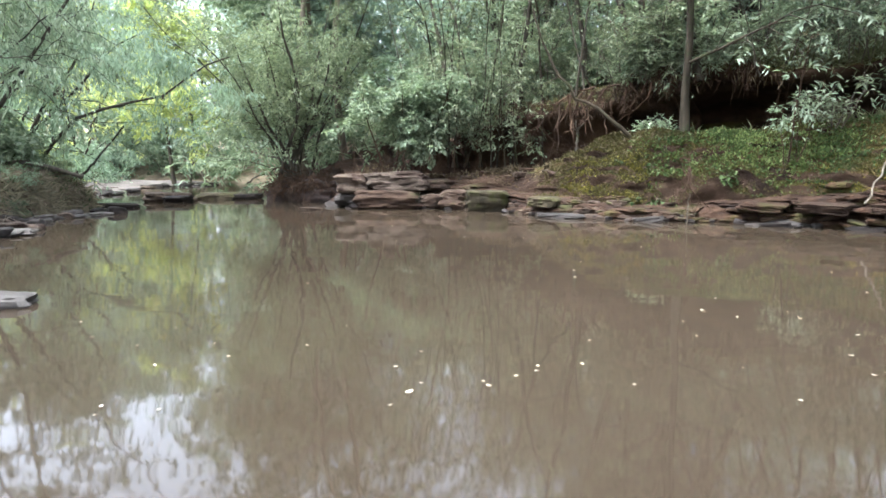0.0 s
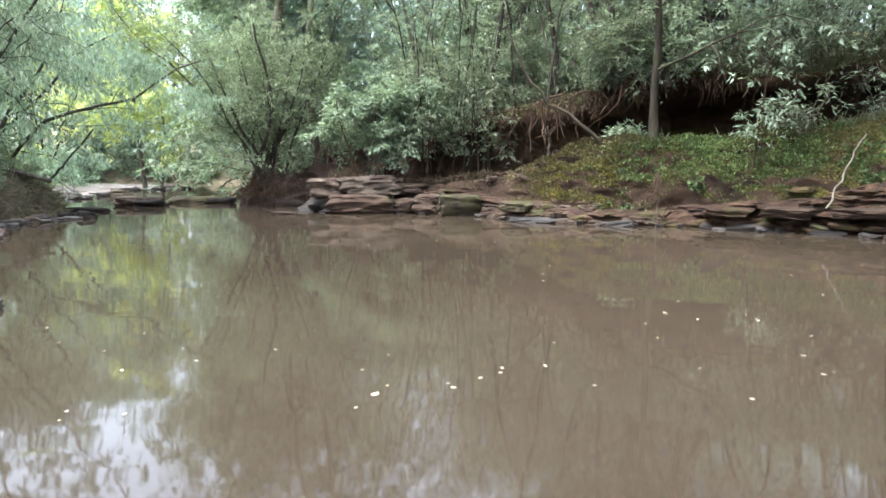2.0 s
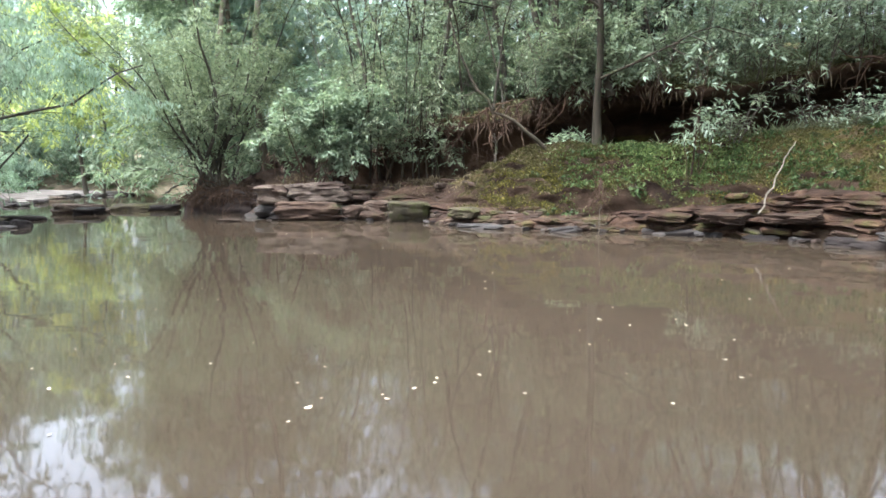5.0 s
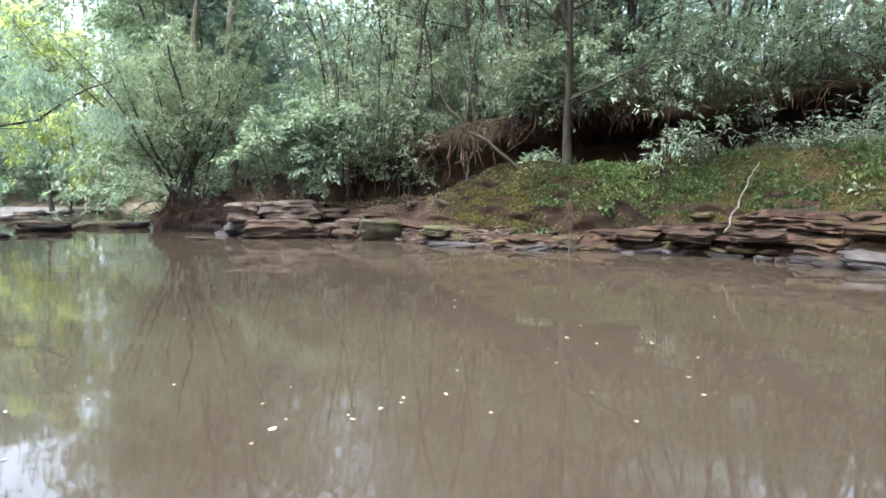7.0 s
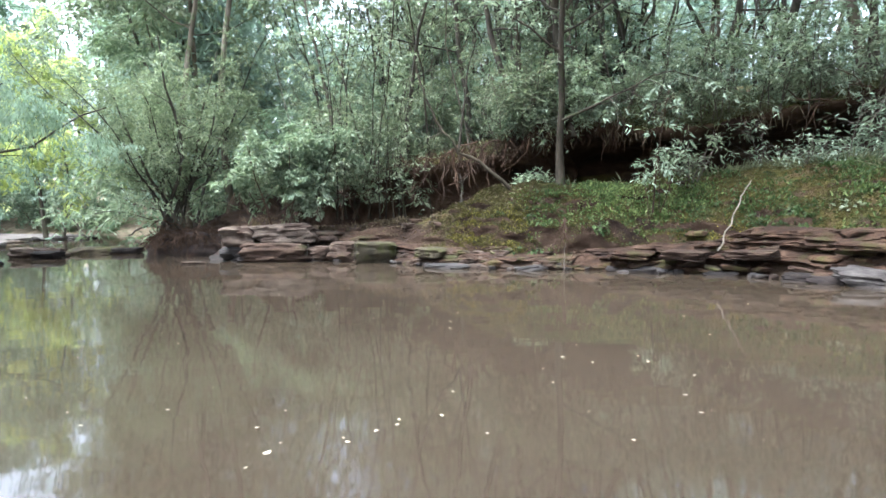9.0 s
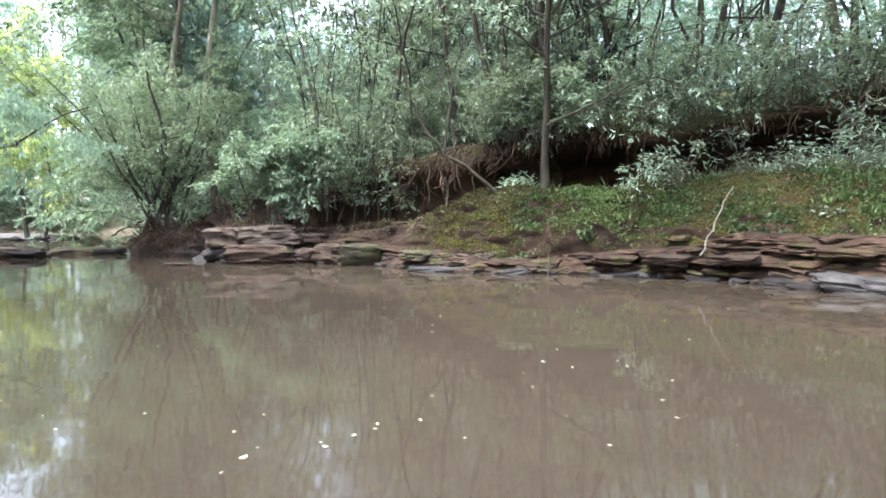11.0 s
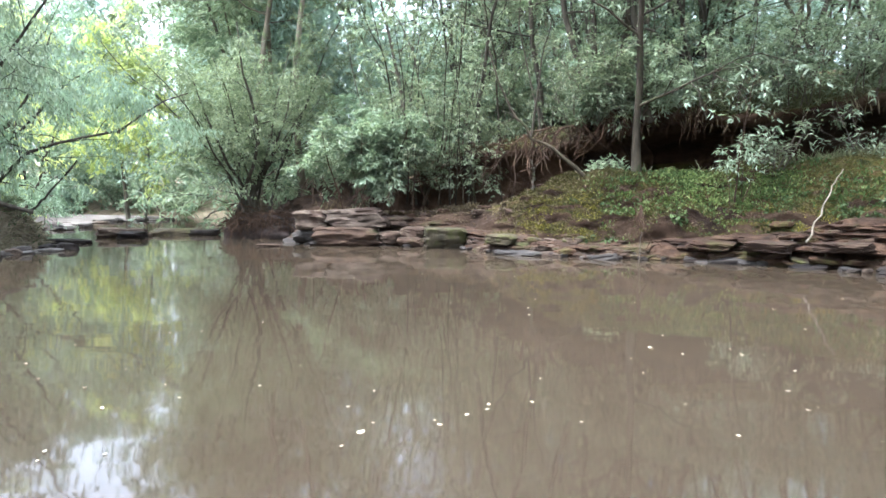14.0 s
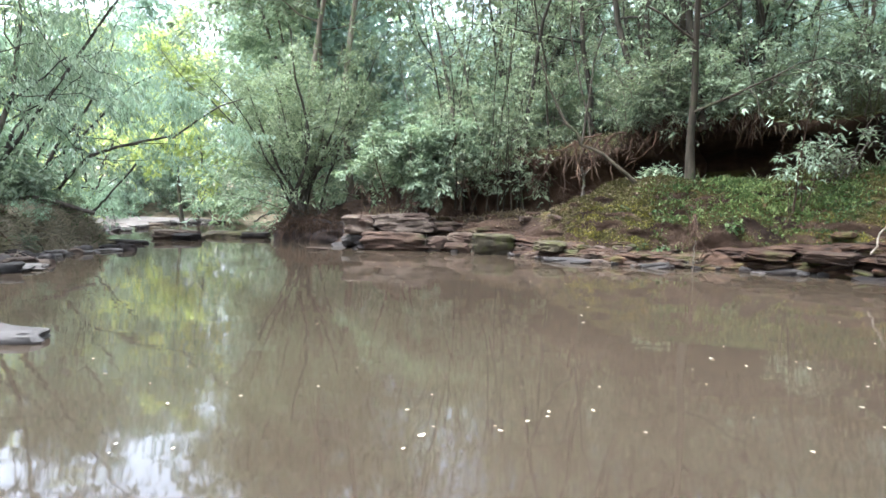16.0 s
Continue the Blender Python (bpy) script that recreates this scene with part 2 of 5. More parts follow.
class Wood:
    """Gathers tapering tubes into one mesh of quads."""

    def __init__(self):
        self.v, self.f, self.n = [], [], 0

    def tube(self, pts, radii, sides=6, flat=1.0):
        pts = np.asarray(pts, float)
        tang = unit(np.gradient(pts, axis=0))
        ref = np.array([0.31, 0.87, 0.38]) if abs(tang[0] @ [0.31, 0.87, 0.38]) < 0.9 else np.array([1.0, 0, 0])
        a = unit(np.cross(tang, ref))
        b = np.cross(tang, a)
        ang = np.linspace(0, 2 * np.pi, sides, endpoint=False)
        r = np.asarray(radii, float)[:, None, None]
        ring = pts[:, None] + r * (np.cos(ang)[None, :, None] * a[:, None] + flat * np.sin(ang)[None, :, None] * b[:, None])
        k = len(pts)
        i, j = np.meshgrid(np.arange(k - 1), np.arange(sides), indexing="ij")
        q = np.stack([i * sides + j, i * sides + (j + 1) % sides, (i + 1) * sides + (j + 1) % sides, (i + 1) * sides + j], -1).reshape(-1, 4)
        self.v.append(ring.reshape(-1, 3))
        self.f.append(q + self.n)
        self.n += k * sides
        if radii[-1] > 0.012 or radii[0] > 0.012:
            cap = np.array([[(k - 1) * sides + c for c in (0, 1 % sides, 2 % sides, sides - 1)]])
            self.f.append(cap + self.n - k * sides)

    def mesh(self, name, mat):
        return mesh_from(name, np.concatenate(self.v), np.concatenate(self.f), mat)


def bent_path(rng, p0, d0, length, n=6, wobble=0.18, pull=0.0):
    """A crooked line from p0: pull > 0 turns it upwards, < 0 lets it droop."""
    pts, d = [np.asarray(p0, float)], unit(d0)
    for _ in range(n):
        d = unit(d + rng.normal(0, wobble, 3) + np.array([0, 0, pull]))
        pts.append(pts[-1] + d * length / n)
    return np.array(pts)


def leaves_mesh(name, rng, pos, axis, length, width, mat, fold=0.25, spread=0.8):
    """Folded pointed leaves, each two triangles on its midrib."""
    pos, n = np.asarray(pos, float), len(pos)
    a = unit(np.asarray(axis, float) + rng.normal(0, spread, (n, 3)))
    s = unit(np.cross(a, np.array([0, 0, 1.0]) + rng.normal(0, 0.45, (n, 3))))
    up = np.cross(s, a)
    size = rng.uniform(0.65, 1.25, n)[:, None]
    l, w = length * size, width * size * 0.5
    mid = pos + a * l * 0.45
    v = np.stack([pos, mid + s * w + up * w * fold, pos + a * l - up * l * 0.12, mid - s * w + up * w * fold], 1).reshape(-1, 3)
    k = np.arange(n)[:, None] * 4
    f = np.concatenate([k + [0, 1, 2], k + [0, 2, 3]], 1).reshape(-1, 3)
    return mesh_from(name, v, f, mat, smooth=False)


def leaf_spray(rng, twig, count, spray, droop):
    """Places and directions of the leaves on side shoots that spread flat to both sides of a twig."""
    shoots = max(2, count // 6)
    along = unit(twig[-1] - twig[0])
    side = unit(np.cross(along, [0, 0, 1.0]) + rng.normal(0, 0.15, 3))
    k = rng.integers(0, shoots, count)
    t = (k + 0.6) / shoots
    kx = np.clip((t * 2).astype(int), 0, 1)
    base = twig[kx] + (twig[kx + 1] - twig[kx]) * (t * 2 - kx)[:, None]
    way = unit(along * 0.6 + side * np.where(k % 2, 0.85, -0.85)[:, None] + rng.normal(0, 0.28, (shoots, 3))[k])
    u = rng.uniform(0.05, 1.0, count)[:, None]
    pos = base + way * u * spray * 2.2 + rng.normal(0, spray * 0.12, (count, 3))
    pos[:, 2] -= (u[:, 0] ** 2) * spray * 0.7
    edge = unit(np.cross(way, [0, 0, 1.0])) * np.where(rng.uniform(size=count) < 0.5, 0.75, -0.75)[:, None]
    return pos, way * 0.55 + edge + [0, 0, droop - 0.15]


def plant(name, at, seed, stems, label, category, bark, leaf, leaf_size, per_twig, limbs=7, twigs=6, first=0.3, reach=0.45, rise=(15, 55),
          droop=-0.05, twig_reach=0.45, spray=0.12, leaf_droop=-0.2, wobble=0.12, group="", kind="", low=0):
    """A tree or shrub. stems: rows of (dx, dy, height, base radius, lean x, lean y)."""
    rng = np.random.default_rng(seed)
    root = thing(name, at, label, category, group, kind)
    spots, ways = [], []
    for dx, dy, h, r, lx, ly in stems:
        d0 = np.array([lx, ly, 1.0])
        path = bent_path(rng, (dx, dy, -0.25), d0, h * 1.04, 9, wobble * 0.6, 0.04)
        taper = np.linspace(1, 0.25, len(path)) * r
        taper[0] *= 1.35
        w = Wood()
        w.tube(path, taper, 8 if r > 0.06 else 6)
        part("trunk", w.mesh("trunk", bark), root)
        turn = rng.uniform(0, 6.28)
        for i in range(limbs):
            f = first + (0.97 - first) * (i + rng.uniform(0, 0.8)) / limbs
            k = min(int(f * 9), 8)
            p0 = path[k] + (path[k + 1] - path[k]) * (f * 9 - k)
            turn += 2.4 + rng.normal(0, 0.4)
            el = radians(rng.uniform(*rise))
            d = np.array([np.cos(turn) * np.cos(el), np.sin(turn) * np.cos(el), np.sin(el)])
            ln = h * reach * (1.15 - 0.75 * f) * rng.uniform(0.7, 1.2)
            rb = max(r * (1 - f) * 0.5, 0.008)
            lp = bent_path(rng, p0, d, ln, 6, 0.2, droop)
            w = Wood()
            w.tube(lp, np.linspace(1, 0.25, 7) * rb, 4 if rb > 0.012 else 3)
            for j in range(twigs):
                g = 0.2 + 0.8 * (j + rng.uniform(0, 1)) / twigs
                kk = min(int(g * 6), 5)
                q0 = lp[kk] + (lp[kk + 1] - lp[kk]) * (g * 6 - kk)
                td = unit(unit(lp[kk + 1] - lp[kk]) + rng.normal(0, 0.75, 3))
                tp = bent_path(rng, q0, td, ln * twig_reach * rng.uniform(0.6, 1.2), 2, 0.25, droop * 1.5)
                w.tube(tp, np.linspace(1, 0.4, 3) * max(rb * 0.35, 0.004), 3)
                pos, way = leaf_spray(rng, tp, per_twig, spray, leaf_droop)
                spots.append(pos)
                ways.append(way)
            part("limb", w.mesh("limb", bark), root)
    part("crown", leaves_mesh("crown", rng, np.concatenate(spots), np.concatenate(ways), *leaf_size, leaf, spread=0.35), root)
    return root


def rock_mesh(name, rng, size, mat, blocky=0.45, rough=0.08, cuts=4, bedded=0.16):
    """A worn block between an egg and a box: bulges, chipped corners, and beds that stand out one from the next."""
    bm = bmesh.new()
    bmesh.ops.create_cube(bm, size=2.0)
    bmesh.ops.subdivide_edges(bm, edges=bm.edges[:], cuts=cuts, use_grid_fill=True)
    off = Vector(rng.uniform(-50, 50, 3))
    skew = rng.normal(0, 0.1, 3)
    power = 2.4 + 5.5 * blocky ** 2
    beds = max(1.0, size[2] / 0.07)
    for v in bm.verts:
        p = v.co
        q = p / (abs(p.x) ** power + abs(p.y) ** power + abs(p.z) ** power) ** (1 / power)
        d = noise.noise(q * 1.2 + off) * 0.26 * (1.15 - 0.75 * blocky) + noise.noise(q * 2.7 + off) * 0.13 * (1.1 - 0.5 * blocky) + noise.noise(q * 6 + off) * rough
        bed = math.floor((q.z + 0.2 * noise.noise(q * 0.9 + off)) * beds / 2)
        lay = noise.noise(Vector((q.x * 0.9, q.y * 0.9, bed * 3.1)) + off) * bedded
        q = q * (1 + d) + Vector((q.x, q.y, 0)) * lay + Vector((q.z * skew[0], q.z * skew[1], q.x * skew[2]))
        v.co = Vector((q.x * size[0] / 2, q.y * size[1] / 2, q.z * size[2] / 2))
    me = bpy.data.meshes.new(name)
    bm.to_mesh(me)
    bm.free()
    for p in me.polygons:
        p.use_smooth = True
    if bedded:
        me.set_sharp_from_angle(angle=radians(38))
    me.materials.append(mat)
    return me


# ---------------------------------------------------------------- water, ground, banks
LEFT_Y = [-40, -4, 2, 6, 9, 11.5, 14, 16.6, 18.5, 22, 27, 36, 44, 70]
LEFT_X = [-9, -5.5, -5.0, -5.2, -6.6, -7.9, -8.7, -8.3, -11.0, -14.5, -16, -20, -24, -34]


def fbm(x, y, z=0.0, s=1.0):
    p = Vector((x * s, y * s, z * s))
    return noise.noise(p) + 0.5 * noise.noise(p * 2.1) + 0.25 * noise.noise(p * 4.3)


def ground_height(x, y):
    back = max(0.0, y - 41 + 0.1 * (x + 14)) if x < 0 else 0.0
    inland = max(np.interp(y, LEFT_Y, LEFT_X) - x + 0.35 * fbm(x, y, 9, 0.8), back, -3.5 - y)
    if inland <= 0:
        return -0.8
    sand = 1.0 if 23 < y < 43.5 and x < 0 else 0.0
    steep = 0.25 if sand else 1.0
    h = steep * 0.95 * (1 - math.exp(-inland / 0.55)) + 0.9 * (1 - math.exp(-inland / 9)) + 0.07 * inland
    return -0.8 * math.exp(-inland * 4) + h * (0.92 + 0.3 * fbm(x, y, 0, 0.6)) + 0.13 * fbm(x, y, 5, 1.6) * min(1, inland * 3)


def axis_steps(lo, hi, near_lo, near_hi, fine, coarse):
    a = list(np.arange(near_lo, near_hi, fine))
    s, p = fine, near_lo
    left, right = [], []
    while p > lo:
        s = min(s * 1.25, coarse)
        p -= s
        left.append(p)
    s, p = fine, a[-1]
    while p < hi:
        s = min(s * 1.25, coarse)
        p += s
        right.append(p)
    return left[::-1] + a + right


gx, gy = axis_steps(-400, 400, -16, -3, 0.3, 30), axis_steps(-400, 500, 3, 30, 0.3, 30)
gv = [(x, y, ground_height(x, y)) for y in gy for x in gx]
gf = [(j * len(gx) + i, j * len(gx) + i + 1, (j + 1) * len(gx) + i + 1, (j + 1) * len(gx) + i) for j in range(len(gy) - 1) for i in range(len(gx) - 1)]
ground = tagged(new("ground", mesh_from("ground", gv, gf, LITTER)), "forest floor of brown leaf litter and low green growth", "ground", kind="structure")

wx, wy = np.linspace(-60, 60, 61), np.linspace(-40, 80, 61)
wv = [(x, y, 0.0) for y in wy for x in wx]
wf = [(j * 61 + i, j * 61 + i + 1, (j + 1) * 61 + i + 1, (j + 1) * 61 + i) for j in range(60) for i in range(60)]
water = tagged(new("water", mesh_from("water", wv, wf, WATER)), "still silty brown creek water mirroring the trees", "water", kind="structure")

# far bank: waterline x, y; foot height; crest offset, height; wall offset; lip height; hollow depth
BANK_ROWS = [
    (-13.0, 50.0, 0.3, 1.5, 0.8, 3.0, 1.6, 0.0),
    (-9.5, 38.0, 0.3, 1.5, 0.8, 3.0, 1.6, 0.0),
    (-6.3, 28.0, 0.3, 1.5, 0.9, 3.0, 1.6, 0.1),
    (-4.4, 22.8, 0.7, 1.0, 1.2, 2.0, 1.9, 0.2),
    (-3.0, 18.9, 0.3, 1.0, 0.55, 2.4, 1.5, 0.2),
    (-0.8, 17.9, 0.3, 1.2, 0.6, 2.6, 1.8, 0.2),
    (1.3, 17.0, 0.35, 1.6, 1.0, 3.0, 2.7, 0.9),
    (2.3, 15.4, 0.35, 2.0, 1.75, 3.4, 3.15, 2.4),
    (3.8, 14.1, 0.35, 2.2, 1.86, 3.6, 3.4, 2.8),
    (5.4, 13.7, 0.3, 1.8, 1.8, 3.3, 3.35, 3.3),
    (6.6, 12.75, 0.32, 2.5, 2.0, 3.9, 3.4, 3.3),
    (7.7, 11.7, 0.34, 3.1, 2.15, 4.5, 3.6, 3.3),
    (8.45, 10.5, 0.34, 3.5, 2.2, 5.0, 4.2, 3.3),
    (9.3, 9.2, 0.4, 3.6, 2.35, 5.2, 5.0, 4.0),
]
BANK_TAIL = [(11.0, 6.5, 0.5, 3.6, 2.3, 5.0, 4.9, 1.0), (16.0, 2.0, 0.5, 3.0, 2.3, 4.4, 4.9, 0.5), (24.0, -3.0, 0.5, 3.0, 2.3, 4.4, 4.5, 0.0)]


def bank_sections():
    rows = np.array(BANK_ROWS + BANK_TAIL)
    way = np.r_[0, np.cumsum(np.linalg.norm(np.diff(rows[:, :2], axis=0), axis=1))]
    at = []
    d = 0.0
    while d < way[-1]:
        at.append(d)
        x = np.interp(d, way, rows[:, 0])
        d += 0.1 if -6 < x < 11 else 0.6
    at = np.array(at)
    cols = np.array([np.interp(at, way, rows[:, c]) for c in range(8)]).T
    for _ in range(3):
        k = cols.copy()
        k[1:-1] = 0.25 * cols[:-2] + 0.5 * cols[1:-1] + 0.25 * cols[2:]
        cols = k
    tang = np.gradient(cols[:, :2], axis=0)
    nrm = np.stack([-tang[:, 1], tang[:, 0]], 1)
    for _ in range(25):
        nrm[1:-1] = (nrm[:-2] + nrm[1:-1] + nrm[2:]) / 3
    return cols, unit(nrm)


SECT, SECT_N = bank_sections()


def bank_profile(hl, co, cz, fo, lz, cave):
    return [(-2.0, -0.9), (-0.25, -0.3), (0.15, 0.02), (0.5, hl * 0.5), (0.75, hl), (max(co * 0.45, 0.95), hl + (cz - hl) * 0.42), (co * 0.75, hl + (cz - hl) * 0.8),
            (co, cz), (co + (fo - co) * 0.5, cz + 0.05), (fo, cz - 0.02), (fo + cave * 0.8, cz - 0.08), (fo + cave, cz * 0.55 + lz * 0.45),
            (fo + cave * 0.6, lz - 0.35), (fo + 0.05, lz - 0.22), (fo - 0.12 * min(cave, 1), lz - 0.02), (fo + 0.35, lz + 0.2), (fo + 1.4, lz + 0.55),
            (fo + 4.0, lz + 1.1), (fo + 9.0, lz + 2.2), (fo + 22.0, lz + 4.5)]


def build_bank():
    rows = []
    for (x, y, hl, co, cz, fo, lz, cave), (nx, ny) in zip(SECT, SECT_N):
        wave = fbm(x, y, 3, 0.55)
        pr = np.array(bank_profile(hl, co, cz + 0.08 * fbm(x, y, 1, 0.7), fo + 0.3 * wave, lz + 0.3 * min(cave, 1) * wave, cave))
        sub = [4, 2, 4, 5, 9, 12, 9, 6, 4, 4, 5, 5, 4, 3, 3, 4, 4, 4, 5]
        s = np.concatenate([i + np.arange(k) / k for i, k in enumerate(sub)] + [[len(pr) - 1.0]])
        o, z = np.interp(s, np.arange(len(pr)), pr[:, 0]), np.interp(s, np.arange(len(pr)), pr[:, 1])
        for _ in range(2):
            o[1:-1], z[1:-1] = (o[:-2] + 2 * o[1:-1] + o[2:]) / 4, (z[:-2] + 2 * z[1:-1] + z[2:]) / 4
        for a, h in zip(o, z):
            px, py = x + nx * a, y + ny * a
            k = 0.1 * fbm(px, py, h, 0.9) + 0.075 * fbm(px, py, h, 2.8) + 0.05 * abs(noise.noise(Vector((px * 4.2, py * 4.2, h * 4.2))))
            tread = math.floor(h / 0.17 + 0.9 * noise.noise(Vector((px * 0.8, py * 0.8, 4.0))))
            e = 0.13 * fbm(px + 20, py, h * 2.0, 0.8) + (0.16 * noise.noise(Vector((px * 1.7, py * 1.7, tread * 2.3))) + 0.07 * noise.noise(Vector((px * 5, py * 5, h * 9))) if h < cz + 0.1 else 0.0)
            rows.append((px + nx * e, py + ny * e, h + (k if h > 0.05 else 0)))
    n, k = len(SECT), len(rows) // len(SECT)
    f = [(i * k + j, (i + 1) * k + j, (i + 1) * k + j + 1, i * k + j + 1) for i in range(n - 1) for j in range(k - 1)]
    return rows, f


bank_v, bank_f = build_bank()
river_bank = tagged(new("river_bank", mesh_from("river_bank", bank_v, bank_f, BANK)), "mossy earth river bank undercut into a dark hollow", "river bank", kind="structure")
bank_tree = BVHTree.FromPolygons(bank_v, bank_f)
ground_tree = BVHTree.FromPolygons(gv, gf)


def land(x, y, top=40.0):
    """The height of the land at a place, the far bank or the ground, under the given height."""
    best = -5.0
    for tree in (bank_tree, ground_tree):
        p = tree.ray_cast(Vector((x, y, top)), Vector((0, 0, -1)))[0]
        if p and p.z > best:
            best = p.z
    return best


def bank_at(x, off):
    """The place that lies off metres inland of the far bank's waterline, for a waterline place near x."""
    i = int(np.argmin(abs(SECT[:, 0] - x)))
    return SECT[i, 0] + SECT_N[i, 0] * off, SECT[i, 1] + SECT_N[i, 1] * off


# ---------------------------------------------------------------- rock ledges
def block(root, seed, at, size, turn, mat, blocky=0.75, name="slab", tip=0.0, cuts=9):
    ob = part(name, rock_mesh(name, np.random.default_rng(seed), size, mat, blocky, cuts=cuts), root)
    ob.matrix_basis = pose(*at, tip * 0.5, tip, turn)
    return ob


def along_bank(x):
    """The waterline's place, its inland direction and its turn in degrees, for a waterline place near x."""
    i = int(np.argmin(abs(SECT[:, 0] - x)))
    return SECT[i, :2], SECT_N[i], math.degrees(math.atan2(SECT_N[i, 1], SECT_N[i, 0])) - 90


def rubble(root, rng, count, x0, x1, o0, o1, z, size, mats, flat=0.35, name="slab"):
    """Broken pieces bedded in the foot of the bank, larger ones deeper."""
    for _ in range(count):
        x, o = rng.uniform(x0, x1), rng.uniform(o0, o1)
        w, nn, turn = along_bank(x)
        length = size * rng.uniform(0.5, 1.6)
        at = (w[0] + nn[0] * o, w[1] + nn[1] * o, z(o) + rng.normal(0, 0.02))
        block(root, int(rng.integers(1 << 30)), at, (length, length * rng.uniform(0.6, 1.0), length * flat * rng.uniform(0.6, 1.4)), turn + rng.normal(0, 25),
              mats[rng.integers(len(mats))], rng.uniform(0.35, 0.85), name, rng.normal(0, 9), cuts=4)


rng = np.random.default_rng(11)
ledge = thing("rock_ledge", (0, 0, 0), "layered brown sandstone ledge stacked at the water's edge", "rock ledge", kind="structure")
block(ledge, 1, (-2.38, 18.3, 0.63), (0.84, 0.9, 0.5), -4, STONE, 0.95, cuts=12)
block(ledge, 2, (-1.18, 18.2, 0.69), (1.5, 1.0, 0.52), -6, STONE, 0.97, tip=-1, cuts=14)
block(ledge, 3, (-1.45, 17.9, 0.22), (1.65, 0.95, 0.5), -8, STONE_RED, 0.85, cuts=14)
block(ledge, 4, (-2.5, 18.4, 0.2), (0.8, 0.9, 0.34), 6, STONE_GREY, 0.55)
block(ledge, 5, (-2.0, 18.0, 0.02), (1.2, 0.7, 0.2), -8, STONE_WET, 0.5)
block(ledge, 6, (-0.32, 17.75, 0.2), (0.6, 0.6, 0.36), -20, STONE, 0.35)
block(ledge, 7, (0.28, 17.5, 0.1), (0.6, 0.6, 0.26), -25, STONE_RED, 0.5)
block(ledge, 8, (1.1, 16.95, 0.22), (0.98, 0.8, 0.56), -4, STONE_MOSS, 1.0)
block(ledge, 9, (0.35, 17.85, 0.34), (0.7, 0.7, 0.3), -25, STONE, 0.5)
block(ledge, 10, (2.65, 14.85, 0.02), (1.0, 0.55, 0.14), -30, STONE_GREY, 0.6)
block(ledge, 11, (-0.2, 18.3, 0.6), (0.9, 0.8, 0.3), -20, STONE_RED, 0.6)
block(ledge, 12, (2.3, 15.6, 0.3), (0.7, 0.7, 0.24), -30, STONE_MOSS, 0.5)
rubble(ledge, rng, 26, -0.7, 2.2, 0.05, 1.1, lambda o: 0.06 + 0.5 * o, 0.42, [STONE, STONE_RED, STONE_RED, STONE_FACE])
rubble(ledge, rng, 40, 1.2, 3.6, -0.05, 0.7, lambda o: 0.04 + 0.5 * o, 0.3, [STONE, STONE_RED, STONE_FACE, STONE_MOSS], 0.3)
rubble(ledge, rng, 10, -3.0, 1.5, -0.12, 0.05, lambda o: 0.0, 0.45, [STONE_WET, STONE_GREY], 0.25)


